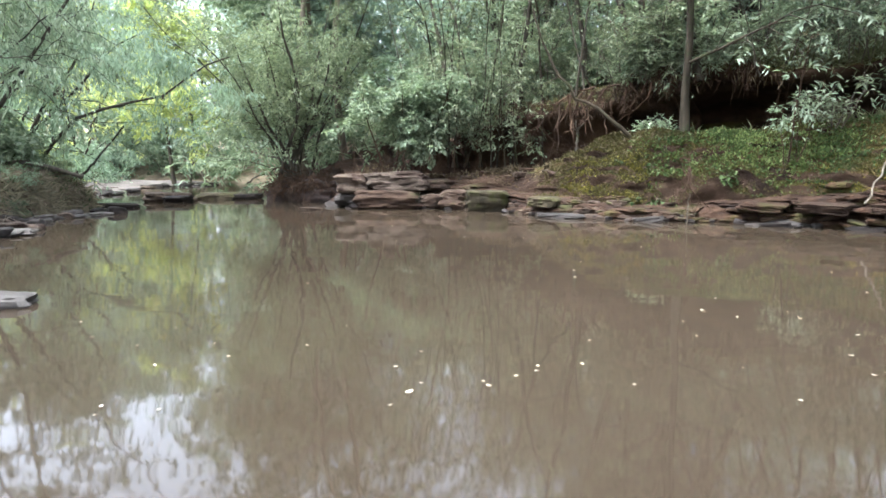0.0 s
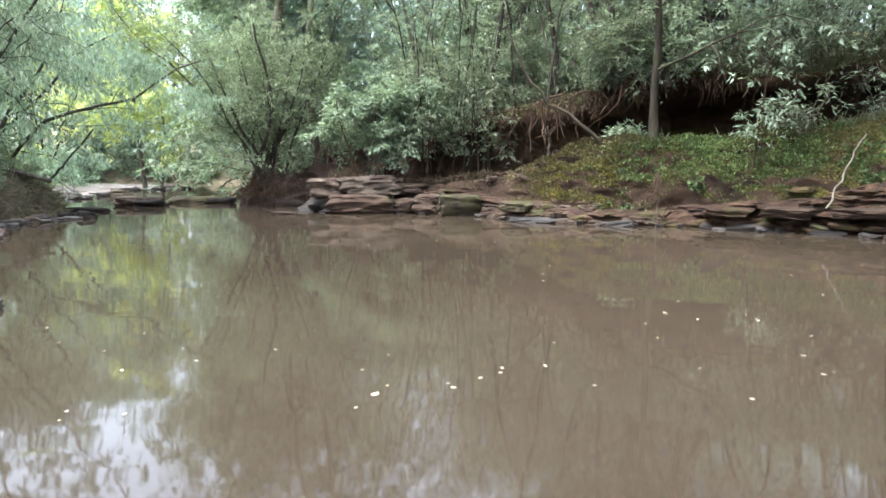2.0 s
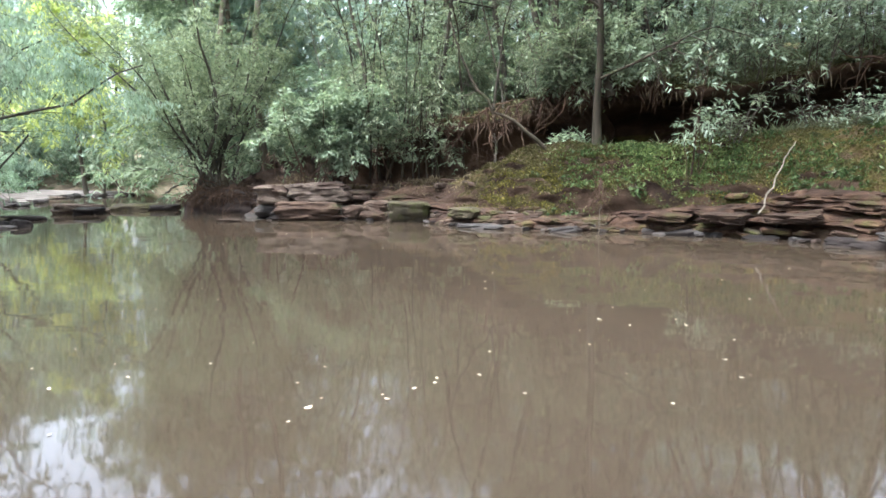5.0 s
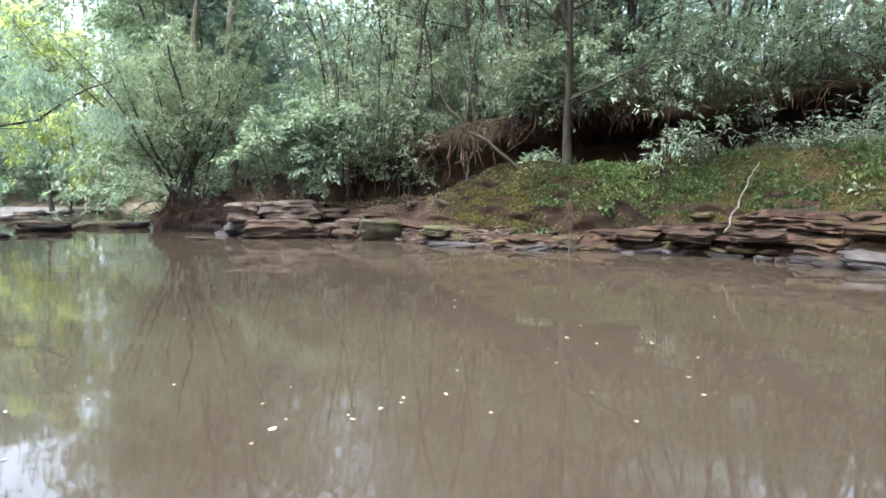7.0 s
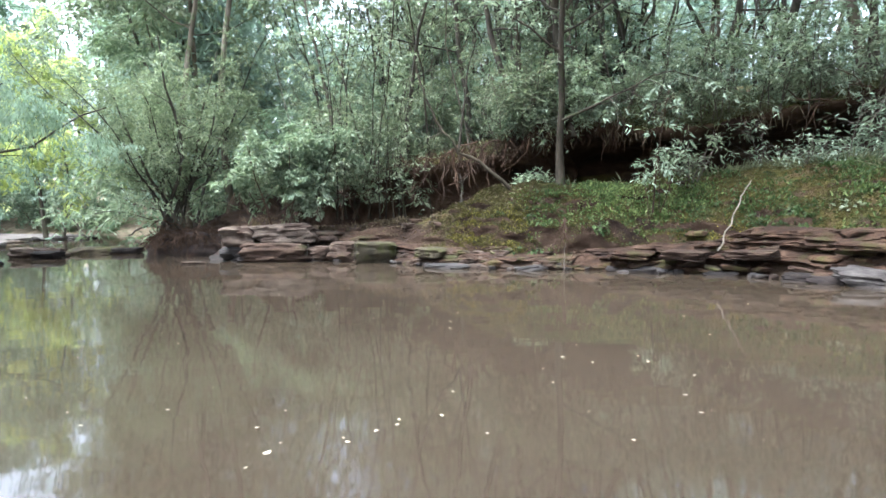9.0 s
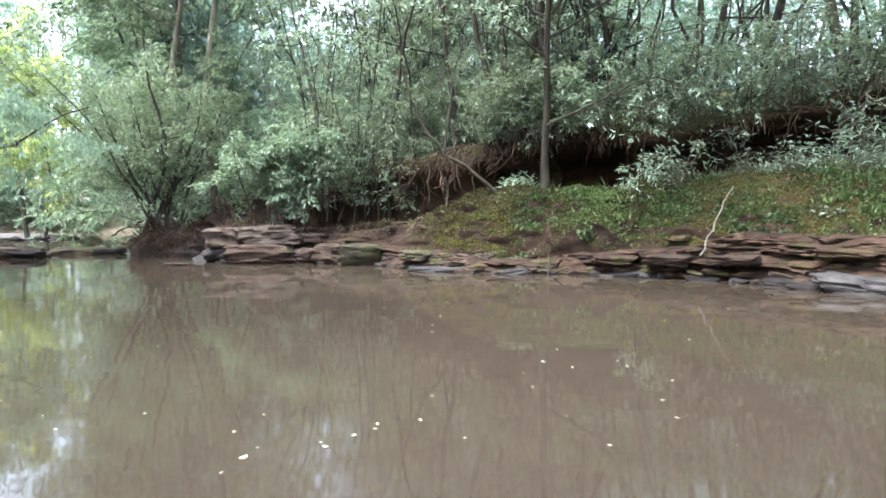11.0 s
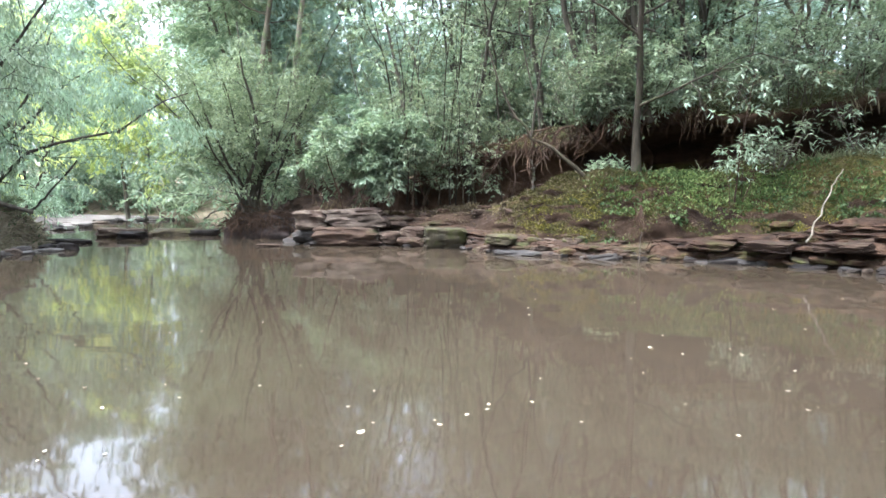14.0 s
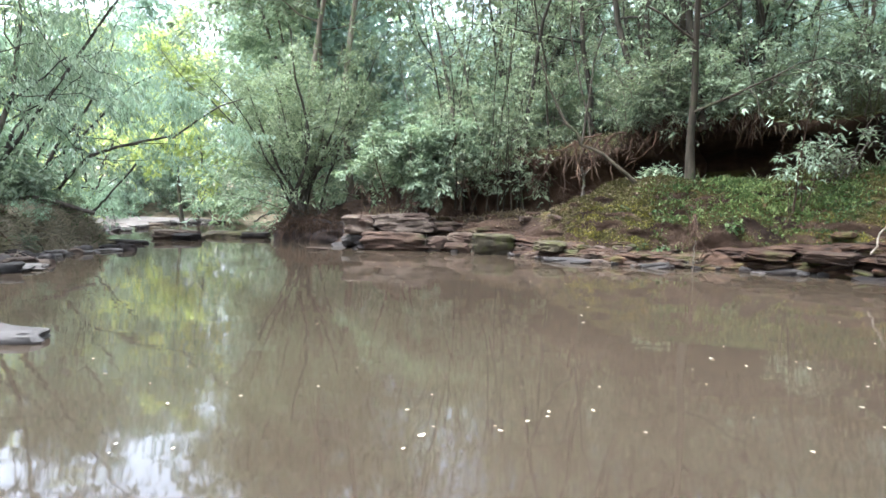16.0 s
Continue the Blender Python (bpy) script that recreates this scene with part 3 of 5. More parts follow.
def rock_face():
    """The broken face of thin, chipped rock layers that the water has cut into the foot of the bank."""
    v, f = [], []
    xs, zs = np.arange(-3.3, 9.8, 0.034), np.arange(-0.2, 1.14, 0.0205)
    for x in xs:
        i = min(max(int(np.searchsorted(SECT[:, 0], x)), 1), len(SECT) - 1)
        g = (x - SECT[i - 1, 0]) / (SECT[i, 0] - SECT[i - 1, 0] + 1e-9)
        w = SECT[i - 1, :2] * (1 - g) + SECT[i, :2] * g
        nx, ny = SECT_N[i]
        top = np.interp(x, [-3.3, -0.5, 1.2, 3.5, 5.0, 6.3, 7.5, 9.8], [0.45, 0.6, 0.42, 0.2, 0.24, 0.42, 0.7, 0.9]) * (1 + 0.32 * fbm(x, 4, 0, 0.9))
        bold = np.interp(x, [2.5, 4.5], [0.75, 1.15])
        under = np.interp(x, [5.6, 6.0, 6.6, 6.9, 7.1, 7.8, 8.2, 8.4], [0, 0.2, 0.2, 0.1, 0.42, 0.42, 0.3, 0.0])
        bend = 0.16 * fbm(x, 1.0, 0, 0.5) + 0.05 * fbm(x, 2.0, 0, 2.2)
        for z in zs:
            warp = z + bend + 0.05 * math.sin(z * 13 + x * 1.3) + 0.02 * noise.noise(Vector((x * 6, z * 9, 3)))
            layer = math.floor(warp / 0.075)
            rift = x * 2.6 + layer * 7.3 + 0.8 * noise.noise(Vector((x * 3, layer, z * 6)))
            chip = noise.cell(Vector((rift, layer * 3.7, 0)))
            step = bold * (0.12 * chip + 0.22 * fbm(x + layer * 13, layer * 5.0, 0, 0.9)) + 0.1 * fbm(x, z * 2.5, 2, 2.6) + 0.05 * fbm(x, z * 2, 7, 8.0)
            edge = (warp / 0.075) % 1.0
            step += 0.05 * (abs(edge - 0.5) * 2) ** 3
            back = 0.02 + np.interp(z, [0, 0.34, 1.1], [0.0, 0.4, 1.2]) * 0.95 + under * max(0.0, min(1.0, (0.3 - z) / 0.06))
            o = back + step * min(1.0, 0.55 + max(z, 0)) - 0.1 + max(0.0, z - top) * 2.6
            v.append((w[0] + nx * o, w[1] + ny * o, (z if z < top else top + (z - top) * 0.5) + 0.03 * fbm(x, z * 2, 5, 3.0)))
    n = len(zs)
    for a in range(len(xs) - 1):
        for b in range(n - 1):
            f.append((a * n + b, (a + 1) * n + b, (a + 1) * n + b + 1, a * n + b + 1))
    me = mesh_from("rock_face", v, f, STONE_FACE)
    me.set_sharp_from_angle(angle=radians(50))
    return tagged(new("rock_face", me), "broken face of rusty brown rock layers at the waterline", "rock face", kind="structure")


rock_face()
shelf = thing("rock_shelf", (0, 0, 0), "overhanging rusty sandstone slabs below the mossy slope", "rock ledge", kind="structure")
rubble(shelf, rng, 40, 3.2, 6.6, -0.08, 0.3, lambda o: 0.04 + 0.5 * o, 0.24, [STONE_FACE, STONE_FACE, STONE_RED, STONE_MOSS], 0.26)
rubble(shelf, rng, 44, 6.6, 9.5, 0.0, 0.95, lambda o: 0.04 + 0.78 * o, 0.34, [STONE_FACE, STONE_FACE, STONE_RED, STONE_MOSS], 0.24)
rubble(shelf, rng, 16, 3.6, 9.0, -0.15, 0.1, lambda o: 0.0, 0.4, [STONE_WET, STONE_WET, STONE_GREY], 0.25)
for k, (x, o, z, size, m) in enumerate([(6.1, 0.14, 0.34, (0.8, 0.8, 0.18), STONE_FACE), (6.95, 0.1, 0.36, (0.8, 0.8, 0.2), STONE_RED), (7.8, 0.22, 0.4, (0.9, 0.8, 0.18), STONE_RED), (8.75, 0.5, 0.62, (0.9, 0.8, 0.15), STONE_FACE)]):
    w, nn, turn = along_bank(x)
    block(shelf, 1000 + k, (w[0] + nn[0] * o, w[1] + nn[1] * o, z), size, turn + 4, m, 0.8, tip=3 - 2 * (k % 3), cuts=12)
block(shelf, 22, (8.45, 10.55, 0.03), (1.0, 0.7, 0.2), -52, STONE_WET, 0.8)
block(shelf, 23, (9.05, 9.5, 0.1), (1.5, 0.95, 0.34), -55, STONE_GREY, 0.85, cuts=12)
block(shelf, 24, (8.75, 9.95, 0.06), (0.5, 0.5, 0.3), -40, STONE_MOSS, 0.6)

for k in range(22):
    px, py = bank_at(rng.uniform(-0.4, 2.5), rng.uniform(0.9, 2.1))
    size = rng.uniform(0.12, 0.42)
    block(ledge, 3000 + k, (px, py, land(px, py, 2.0) + 0.01), (size, size * 0.8, size * 0.4), rng.uniform(0, 180), [STONE, STONE_RED, STONE_FACE][k % 3], rng.uniform(0.3, 0.8), tip=rng.normal(0, 8), cuts=4)

pebbles = thing("shore_stones", (0, 0, 0), "small grey and brown stones strewn along the water's edge", "stones", kind="stuff")
for k in range(70):
    x = rng.uniform(1.5, 4.6) if k < 45 else rng.uniform(4.6, 9)
    px, py = bank_at(x, rng.uniform(-0.2, 0.35))
    me = rock_mesh("stone", rng, (rng.uniform(0.08, 0.26), rng.uniform(0.08, 0.24), rng.uniform(0.05, 0.12)), [STONE_GREY, STONE, STONE_WET][k % 3], 0.4, cuts=2)
    ob = part("stone", me, pebbles)
    ob.matrix_basis = pose(px, py, max(land(px, py, 1.2), 0.0) + 0.03, 0, 0, rng.uniform(0, 360))


def boulder(seed, at, size, turn, mat, label, blocky=0.6, group="rocks in the creek"):
    ob = new("rock", rock_mesh("rock", np.random.default_rng(seed), size, mat, blocky, cuts=7))
    ob.matrix_basis = pose(*at, 0, 0, turn)
    return tagged(ob, label, "rock", group)


boulder(40, (-3.98, 5.72, 0.0), (0.9, 0.55, 0.2), 8, STONE_PALE, "flat grey rock lying half sunk in the water", 0.5)
boulder(41, (-7.7, 11.3, 0.02), (1.5, 0.6, 0.12), 10, STONE_PALE, "pale flat rock at the creek's edge", 0.6)
boulder(42, (-8.4, 21.0, 0.1), (1.4, 0.8, 0.36), 5, STONE, "brown flat rock standing in the creek")
boulder(43, (-7.9, 20.4, 0.08), (0.8, 0.6, 0.26), -10, STONE_WET, "dark wet flat rock standing in the creek")
boulder(44, (-7.35, 22.6, 0.07), (1.5, 0.8, 0.26), 8, STONE_MOSS, "low mossy rock standing in the creek")
boulder(45, (-6.4, 22.4, 0.08), (0.9, 0.5, 0.2), -4, STONE_WET, "dark wet flat rock standing in the creek")
boulder(46, (-8.75, 18.3, 0.03), (1.1, 0.5, 0.16), 4, STONE_WET, "dark flat rock barely above the water")
boulder(47, (-3.35, 17.3, 0.01), (0.55, 0.3, 0.1), 12, STONE, "pale flat rock barely above the water")
for k in range(18):
    y = rng.uniform(10.8, 16.8)
    x = np.interp(y, LEFT_Y, LEFT_X) + rng.uniform(0.0, 0.75)
    boulder(60 + k, (x, y, rng.uniform(-0.02, 0.06)), (rng.uniform(0.2, 0.65), rng.uniform(0.2, 0.5), rng.uniform(0.1, 0.3)), rng.uniform(0, 180), [STONE_GREY, STONE_WET, STONE][k % 3],
            "dark stone at the foot of the eroded bank", 0.5, "stones along the near bank")

for k in range(11):
    y = rng.uniform(10.6, 17.0)
    x = np.interp(y, LEFT_Y, LEFT_X) + rng.uniform(0.1, 0.6)
    boulder(90 + k, (x, y, rng.uniform(0.0, 0.03)), (rng.uniform(0.35, 0.9), rng.uniform(0.2, 0.45), rng.uniform(0.06, 0.12)), rng.uniform(30, 120), STONE_PALE,
            "pale flat stone lying at the water's edge", 0.55, "stones along the near bank")

sv, sf, SX, SY = [], [], 60, 80
for j in range(SY + 1):
    y = 23.5 + 19.0 * j / SY
    edge = np.interp(y, [23.5, 25.5, 28, 32, 36, 39, 42.5], [-13.6, -12.4, -13.0, -13.6, -12.4, -12.6, -15.0]) + 0.5 * fbm(y, 3.0, 0, 0.7)
    for i in range(SX + 1):
        x = edge - 0.4 + (edge - 9.0 - edge + 0.4) * i / SX
        inland = edge - x
        h = 0.13 * (1 - math.exp(-max(inland, 0) / 1.6)) + 0.03 * fbm(x, y, 0, 0.9) + 0.02 * fbm(x, y, 4, 3.0)
        sv.append((x, y, h if inland > 0 else -0.12))
for j in range(SY):
    for i in range(SX):
        a = j * (SX + 1) + i
        sf.append((a, a + SX + 1, a + SX + 2, a + 1))
tagged(new("sandbar", mesh_from("sandbar", sv, sf, SAND)), "low pale sandbar of gravel at the bend of the creek", "sandbar", kind="structure")
for k in range(26):
    y = rng.uniform(24.0, 40.0)
    x = np.interp(y, [23.5, 25.5, 28, 32, 36, 39, 42.5], [-13.6, -12.4, -13.0, -13.6, -12.4, -12.6, -15.0]) + rng.uniform(-1.6, 0.5)
    boulder(120 + k, (x, y, 0.04), (rng.uniform(0.3, 1.0), rng.uniform(0.3, 0.6), rng.uniform(0.1, 0.24)), rng.uniform(0, 180), [STONE_PALE, STONE_GREY, STONE_PALE, STONE][k % 4],
            "pale stone on the gravel bar at the bend", 0.4, "stones on the gravel bar")

# ---------------------------------------------------------------- woods
proto = []
for k in range(7):
    r = np.random.default_rng(100 + k)
    h = r.uniform(9, 13)
    stems = [(0, 0, h, r.uniform(0.06, 0.1), r.normal(0, 0.12), r.normal(0, 0.12))]
    if k % 2:
        stems.append((0.35, 0.1, h * 0.85, 0.06, r.normal(0, 0.22), r.normal(0, 0.15)))
    p = bank_at([-6, -1, 2.5, 4.5, 6.5, 8.5, 10][k], 6.0 + (k % 3))
    proto.append(plant("forest_tree", (*p, land(*p)), 200 + k, stems, "slender dark-trunked tree with a loose green crown in the woods", "tree", BARK_DARK if k % 3 else BARK,
                       [LEAF_FOREST, LEAF_GREY, LEAF_FRESH_HAZED][k % 3], (0.2, 0.065), 30 if k % 2 == 0 else 22, limbs=9 if k % 2 == 0 else 7, twigs=7, first=0.2, reach=0.36, spray=0.24, wobble=0.32,
                       group="trees of the far woods"))


def open_way(x, y):
    """Where the woods stand open to the sky behind."""
    a = math.degrees(math.atan2(x, y))
    return -2.5 < a < 8.0 or 14.5 < a < 18


rng = np.random.default_rng(5)
for x in np.arange(-7.5, 12.5, 0.95):
    for row in range(3):
        px, py = bank_at(x + rng.normal(0, 0.3), 4.8 + row * 3.4 + rng.uniform(0, 2.6))
        if x > 2.5 and (row == 0 or rng.uniform() < 0.5):
            continue
        t = copy_thing(proto[rng.integers(7)], pose(px, py, land(px, py), 0, 0, rng.uniform(0, 360)))
        t.scale = (s := rng.uniform(0.8, 1.15) * (0.5 if open_way(px, py) else 1.0), s, s)
# unseen ring beside and behind the camera, added to block low sky light
for a in np.arange(-160, 165, 16.0):
    if abs(a) > 60:
        d = rng.uniform(15, 22)
        px, py = d * math.sin(radians(a)), d * math.cos(radians(a)) - 2
        copy_thing(proto[rng.integers(7)], pose(px, py, max(land(px, py), 0.2), 0, 0, rng.uniform(0, 360)))

# tall trees added mostly out of view, so their crowns block sky light
tall = []
for k in range(3):
    r = np.random.default_rng(170 + k)
    p = [(-18.0, 12.0), (15.5, 3.0), (3.0, -9.0)][k]
    tall.append(plant("canopy_tree", (*p, land(*p)), 180 + k, [(0, 0, 15, 0.14, -0.05, -0.22)], "tall added tree whose high crown, mostly out of view, blocks sky light", "tree", BARK, LEAF_FOREST, (0.34, 0.13), 40, limbs=12, twigs=7,
                      first=0.5, reach=0.5, rise=(0, 40), spray=0.4, group="tall canopy trees"))
# first four close sky mirrored in the water; the rest stand unseen
for px, py in [(-5.2, 26.0), (-3.6, 25.5), (-5.5, 31.0), (-7.9, 34.0), (-16, 22), (12, 6)] + [(13.0, 1.5), (-10.5, 7.0), (-7.0, -5.5), (9.0, -4.5), (-14, 2), (14, -6), (-15, 17)]:
    copy_thing(tall[rng.integers(3)], pose(px, py, max(land(px, py), 0.1), 0, 0, math.degrees(math.atan2(px, 6 - py)) + 180 + rng.normal(0, 25)))
# two added trees: crowns above the view keep sky light off the bank
for k, (x, off, lx) in enumerate([(7.2, 5.6, -0.1), (4.4, 5.2, -0.1)]):
    p = bank_at(x, off)
    plant("overhead_tree", (*p, land(*p)), 190 + k, [(0, 0, 13, 0.12, lx, -0.8)], "tree added to shade the mossy bank, its arching crown above the view", "tree", BARK_DARK, LEAF_FOREST, (0.34, 0.14), 56, limbs=11, twigs=7, first=0.62,
          reach=0.42, rise=(10, 45), droop=0.0, spray=0.4, group="trees arching over the bank")
# three more behind the camera, unseen, added to dim the sky light
for px, py in [(0.0, -4.5), (2.0, -13), (-1.5, -7.5)]:
    copy_thing(tall[rng.integers(3)], pose(px, py, max(land(px, py), 0.1), 0, 0, math.degrees(math.atan2(px, 6 - py)) + 180))
pole = []
for k in range(3):
    r = np.random.default_rng(150 + k)
    p = bank_at([0, 4, 8][k], 7.0)
    pole.append(plant("thin_tree", (*p, land(*p)), 160 + k, [(0, 0, 9, 0.045, r.normal(0, 0.15), 0.05), (0.4, 0.2, 8, 0.04, r.normal(0, 0.25), 0.0), (-0.3, 0.3, 8.5, 0.05, r.normal(0, 0.2), 0.05)],
                      "clump of thin bare stems in the woods", "tree", BARK_DARK if k else BARK, LEAF_FOREST, (0.19, 0.06), 16, limbs=5, twigs=6, first=0.45, reach=0.25, spray=0.2, wobble=0.3, group="thin stems of the far woods"))
for x in np.arange(-5.5, 12.5, 0.8):
    px, py = bank_at(x + rng.normal(0, 0.3), rng.uniform(4.8, 10))
    if -1.0 < math.degrees(math.atan2(px, py)) < 5.0:
        continue
    copy_thing(pole[rng.integers(3)], pose(px, py, land(px, py), 0, 0, rng.uniform(0, 360)))
for x in np.arange(4.5, 11.5, 0.8):
    px, py = bank_at(x + rng.normal(0, 0.2), rng.uniform(5.5, 9))
    t = copy_thing(pole[rng.integers(3)], pose(px, py, land(px, py), 0, 0, rng.uniform(0, 360)))
    t.scale = (s := rng.uniform(1.2, 1.8), s, rng.uniform(1, 1.3))

shrub = []
for k in range(5):
    r = np.random.default_rng(300 + k)
    stems = [(r.normal(0, 0.15), r.normal(0, 0.15), r.uniform(1.6, 3.0), 0.02, r.normal(0, 0.5), r.normal(0, 0.5)) for _ in range(6)]
    p = bank_at([-2, 1.5, 4.5, 7.5, 9][k], 5.2)
    shrub.append(plant("shrub", (*p, land(*p)), 310 + k, stems, "leafy green understorey shrub on the bank", "shrub", DEADWOOD if k % 2 else BARK, [LEAF_FOREST, LEAF_GREY, LEAF_FRESH_HAZED, LEAF_GREY, LEAF_FOREST][k], (0.17, 0.055), 28,
                       limbs=4, twigs=4, first=0.12, reach=0.5, spray=0.16, group="undergrowth of the far woods"))
for x in np.arange(-6.5, 12.5, 0.75):
    for row in range(3):
        px, py = bank_at(x + rng.normal(0, 0.25), 4.2 + row * 2.2 + rng.uniform(0, 1.6))
        if x > 2.0 and (row < 2 or rng.uniform() < 0.4):
            continue
        t = copy_thing(shrub[rng.integers(5)], pose(px, py, land(px, py) - 0.05, 0, 0, rng.uniform(0, 360)))
        t.scale = (s := rng.uniform(0.8, 1.35), s, s)


def far_woods(name, seed, spots, leaf, size, label):
    """A distant mass of foliage: leaf clumps round many crown centres. spots: (x, y, z, spread, height, leaves)."""
    r = np.random.default_rng(seed)
    pos = []
    for x, y, z, sp, h, n in spots:
        u = unit(r.normal(0, 1, (n, 3))) * r.uniform(0.2, 1, (n, 1)) ** 0.5
        lump = 1 + 0.35 * np.sin(u[:, :1] * 7 + x) * np.cos(u[:, 1:2] * 6 + y)
        pos.append(np.array([x, y, z + h / 2]) + u * lump * [sp, sp, h / 2])
    pos = np.concatenate(pos)
    ax = np.tile([0, 0, -0.4], (len(pos), 1))
    return tagged(new(name, leaves_mesh(name, r, pos, ax, *size, leaf)), label, "woods", kind="stuff")


spots = []
for x in np.arange(-8, 34, 2.6):
    y = 36 - 0.35 * abs(x) + rng.uniform(-2, 3)
    spots.append((x, y, 3.5, 2.8, 7.5 if open_way(x, y) else rng.uniform(9, 12), 4300))
# both far masses of leaves carry painted haze in their colour
far_woods("distant_woods", 7, spots, LEAF_HAZED, (0.42, 0.16), "pale green woods far behind the bank, haze put into the leaf colour")
spots = []
for k in range(22):
    x, y = rng.uniform(-42, -6), rng.uniform(45, 60)
    spots.append((x, y, 1.0, rng.uniform(2, 3.2), rng.uniform(12, 17), 2300))
far_woods("bend_woods", 8, spots, LEAF_HAZED, (0.45, 0.17), "pale bright woods beyond the bend of the creek, haze put into the leaf colour")

# every other bend tree takes the fresh green with haze painted in
bend = []
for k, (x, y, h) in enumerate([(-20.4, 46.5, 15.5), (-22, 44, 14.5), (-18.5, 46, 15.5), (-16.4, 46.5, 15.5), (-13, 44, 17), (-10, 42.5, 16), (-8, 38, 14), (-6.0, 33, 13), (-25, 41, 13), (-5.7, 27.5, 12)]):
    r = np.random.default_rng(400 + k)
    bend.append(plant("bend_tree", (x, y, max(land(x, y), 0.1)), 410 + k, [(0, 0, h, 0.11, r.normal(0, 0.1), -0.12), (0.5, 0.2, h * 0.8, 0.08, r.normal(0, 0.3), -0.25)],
                      "pale green tree trailing its branches to the creek", "tree", BARK, [LEAF_FRESH_HAZED, LEAF_PALE][k % 2], (0.3, 0.1), 55, limbs=12, twigs=7, first=0.04, reach=0.36, droop=-0.16,
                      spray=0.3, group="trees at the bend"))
for px, py in [(-4.6, 32.0)]:
    copy_thing(proto[3], pose(px, py, land(px, py), 0, 0, rng.uniform(0, 360)))
plant("yellow_tree", (-13.7, 35.0, 0.05), 450, [(0, 0, 10.0, 0.1, 0.03, 0.0), (0.6, 0.3, 8.0, 0.08, 0.12, 0.0)], "yellow-green tree bright against the woods", "tree", BARK, LEAF_YELLOW, (0.3, 0.12), 60, limbs=12, twigs=7,
      first=0.32, reach=0.34, spray=0.3)

# leaning many-stemmed tree over the cove
r = np.random.default_rng(33)
stems = [(r.normal(0, 0.35), r.normal(0, 0.35), r.uniform(4.5, 7.5), r.uniform(0.035, 0.075), -0.5 + 0.11 * k + r.normal(0, 0.06), r.uniform(-0.35, 0.1)) for k in range(11)]
plant("creek_tree", (-5.0, 22.6, 0.7), 500, stems, "dense many-stemmed dark green tree leaning over the creek", "tree", BARK_DARK, LEAF_OLIVE, (0.15, 0.042), 30, limbs=9, twigs=7, first=0.24, reach=0.36,
      rise=(10, 65), droop=-0.05, spray=0.16, wobble=0.22)
# pale bush over the ledge
r = np.random.default_rng(34)
stems = [(r.normal(0, 0.5), r.normal(0, 0.2), r.uniform(1.8, 3.2), r.uniform(0.015, 0.03), r.normal(0, 0.45), r.uniform(-0.6, 0.1)) for _ in range(12)]
plant("ledge_bush", (-0.7, 19.3, 0.95), 510, stems, "pale green broad-leaved bush hanging over the ledge", "bush", ROOT, LEAF_PALE, (0.17, 0.062), 34, limbs=6, twigs=5, first=0.42, reach=0.42, rise=(0, 45),
      droop=-0.06, spray=0.13, leaf_droop=-0.1)
r = np.random.default_rng(35)
stems = [(r.normal(0, 0.7), r.normal(0, 0.3), r.uniform(2.5, 5.2), r.uniform(0.016, 0.034), r.normal(0, 0.25), r.uniform(-0.3, 0.1)) for _ in range(15)]
plant("twiggy_bush", (1.4, 19.3, 1.3), 520, stems, "grey twiggy bush with small leaves beside the hollow", "bush", BARK_BROWN, LEAF_FOREST, (0.15, 0.05), 9, limbs=8, twigs=5, first=0.14, reach=0.3, droop=-0.08, spray=0.1)

# slender stems standing in the bushes above the ledge
rs = np.random.default_rng(37)
for k in range(12):
    p = bank_at(-2.2 + 0.36 * k + rs.normal(0, 0.15), rs.uniform(2.9, 4.0))
    h = rs.uniform(5.5, 8.5)
    stout = k in (4, 9)
    stems = [(0, 0, h, 0.085 if stout else rs.uniform(0.022, 0.045), rs.normal(0.02, 0.14), rs.uniform(-0.22, 0.0))]
    plant("bank_sapling", (*p, land(*p)), 560 + k, stems, "stout grey trunk rising among the bushes" if stout else "slender stem with sparse leaves among the bushes", "sapling", [BARK_DARK, BARK, BARK_BROWN][k % 3], [LEAF_GREY, LEAF_FOREST][k % 2], (0.16, 0.05), 8,
          limbs=6, twigs=4, first=0.42, reach=0.22, rise=(20, 60), spray=0.12, wobble=0.22, group="saplings above the ledge")

# trees that stand clear on the bank
plant("bank_tree", (5.5, 15.75, 2.0), 530, [(0, 0, 9.5, 0.095, -0.02, 0.02)], "straight dark-barked tree at the back of the mossy shelf", "tree", BARK_BROWN, LEAF_GREY, (0.18, 0.06), 22, limbs=13, twigs=7, first=0.16,
      reach=0.34, wobble=0.1, droop=-0.08, spray=0.18)
plant("bank_tree", (6.2, 16.9, 3.4), 531, [(0, 0, 8.0, 0.12, -0.1, 0.02)], "dark tree rising from the lip of the bank", "tree", BARK_DARK, LEAF_FOREST, (0.18, 0.06), 44, limbs=10, twigs=7, first=0.26, reach=0.36, spray=0.18)
plant("forked_tree", (5.4, 19.0, 3.9), 532, [(0, 0, 8.0, 0.11, -0.42, 0.02), (0.1, 0, 8.5, 0.1, -0.02, 0.1)], "dark forked tree behind the hollow", "tree", BARK_DARK, LEAF_FOREST, (0.18, 0.06), 40, limbs=8, twigs=7,
      first=0.3, reach=0.36, spray=0.2)
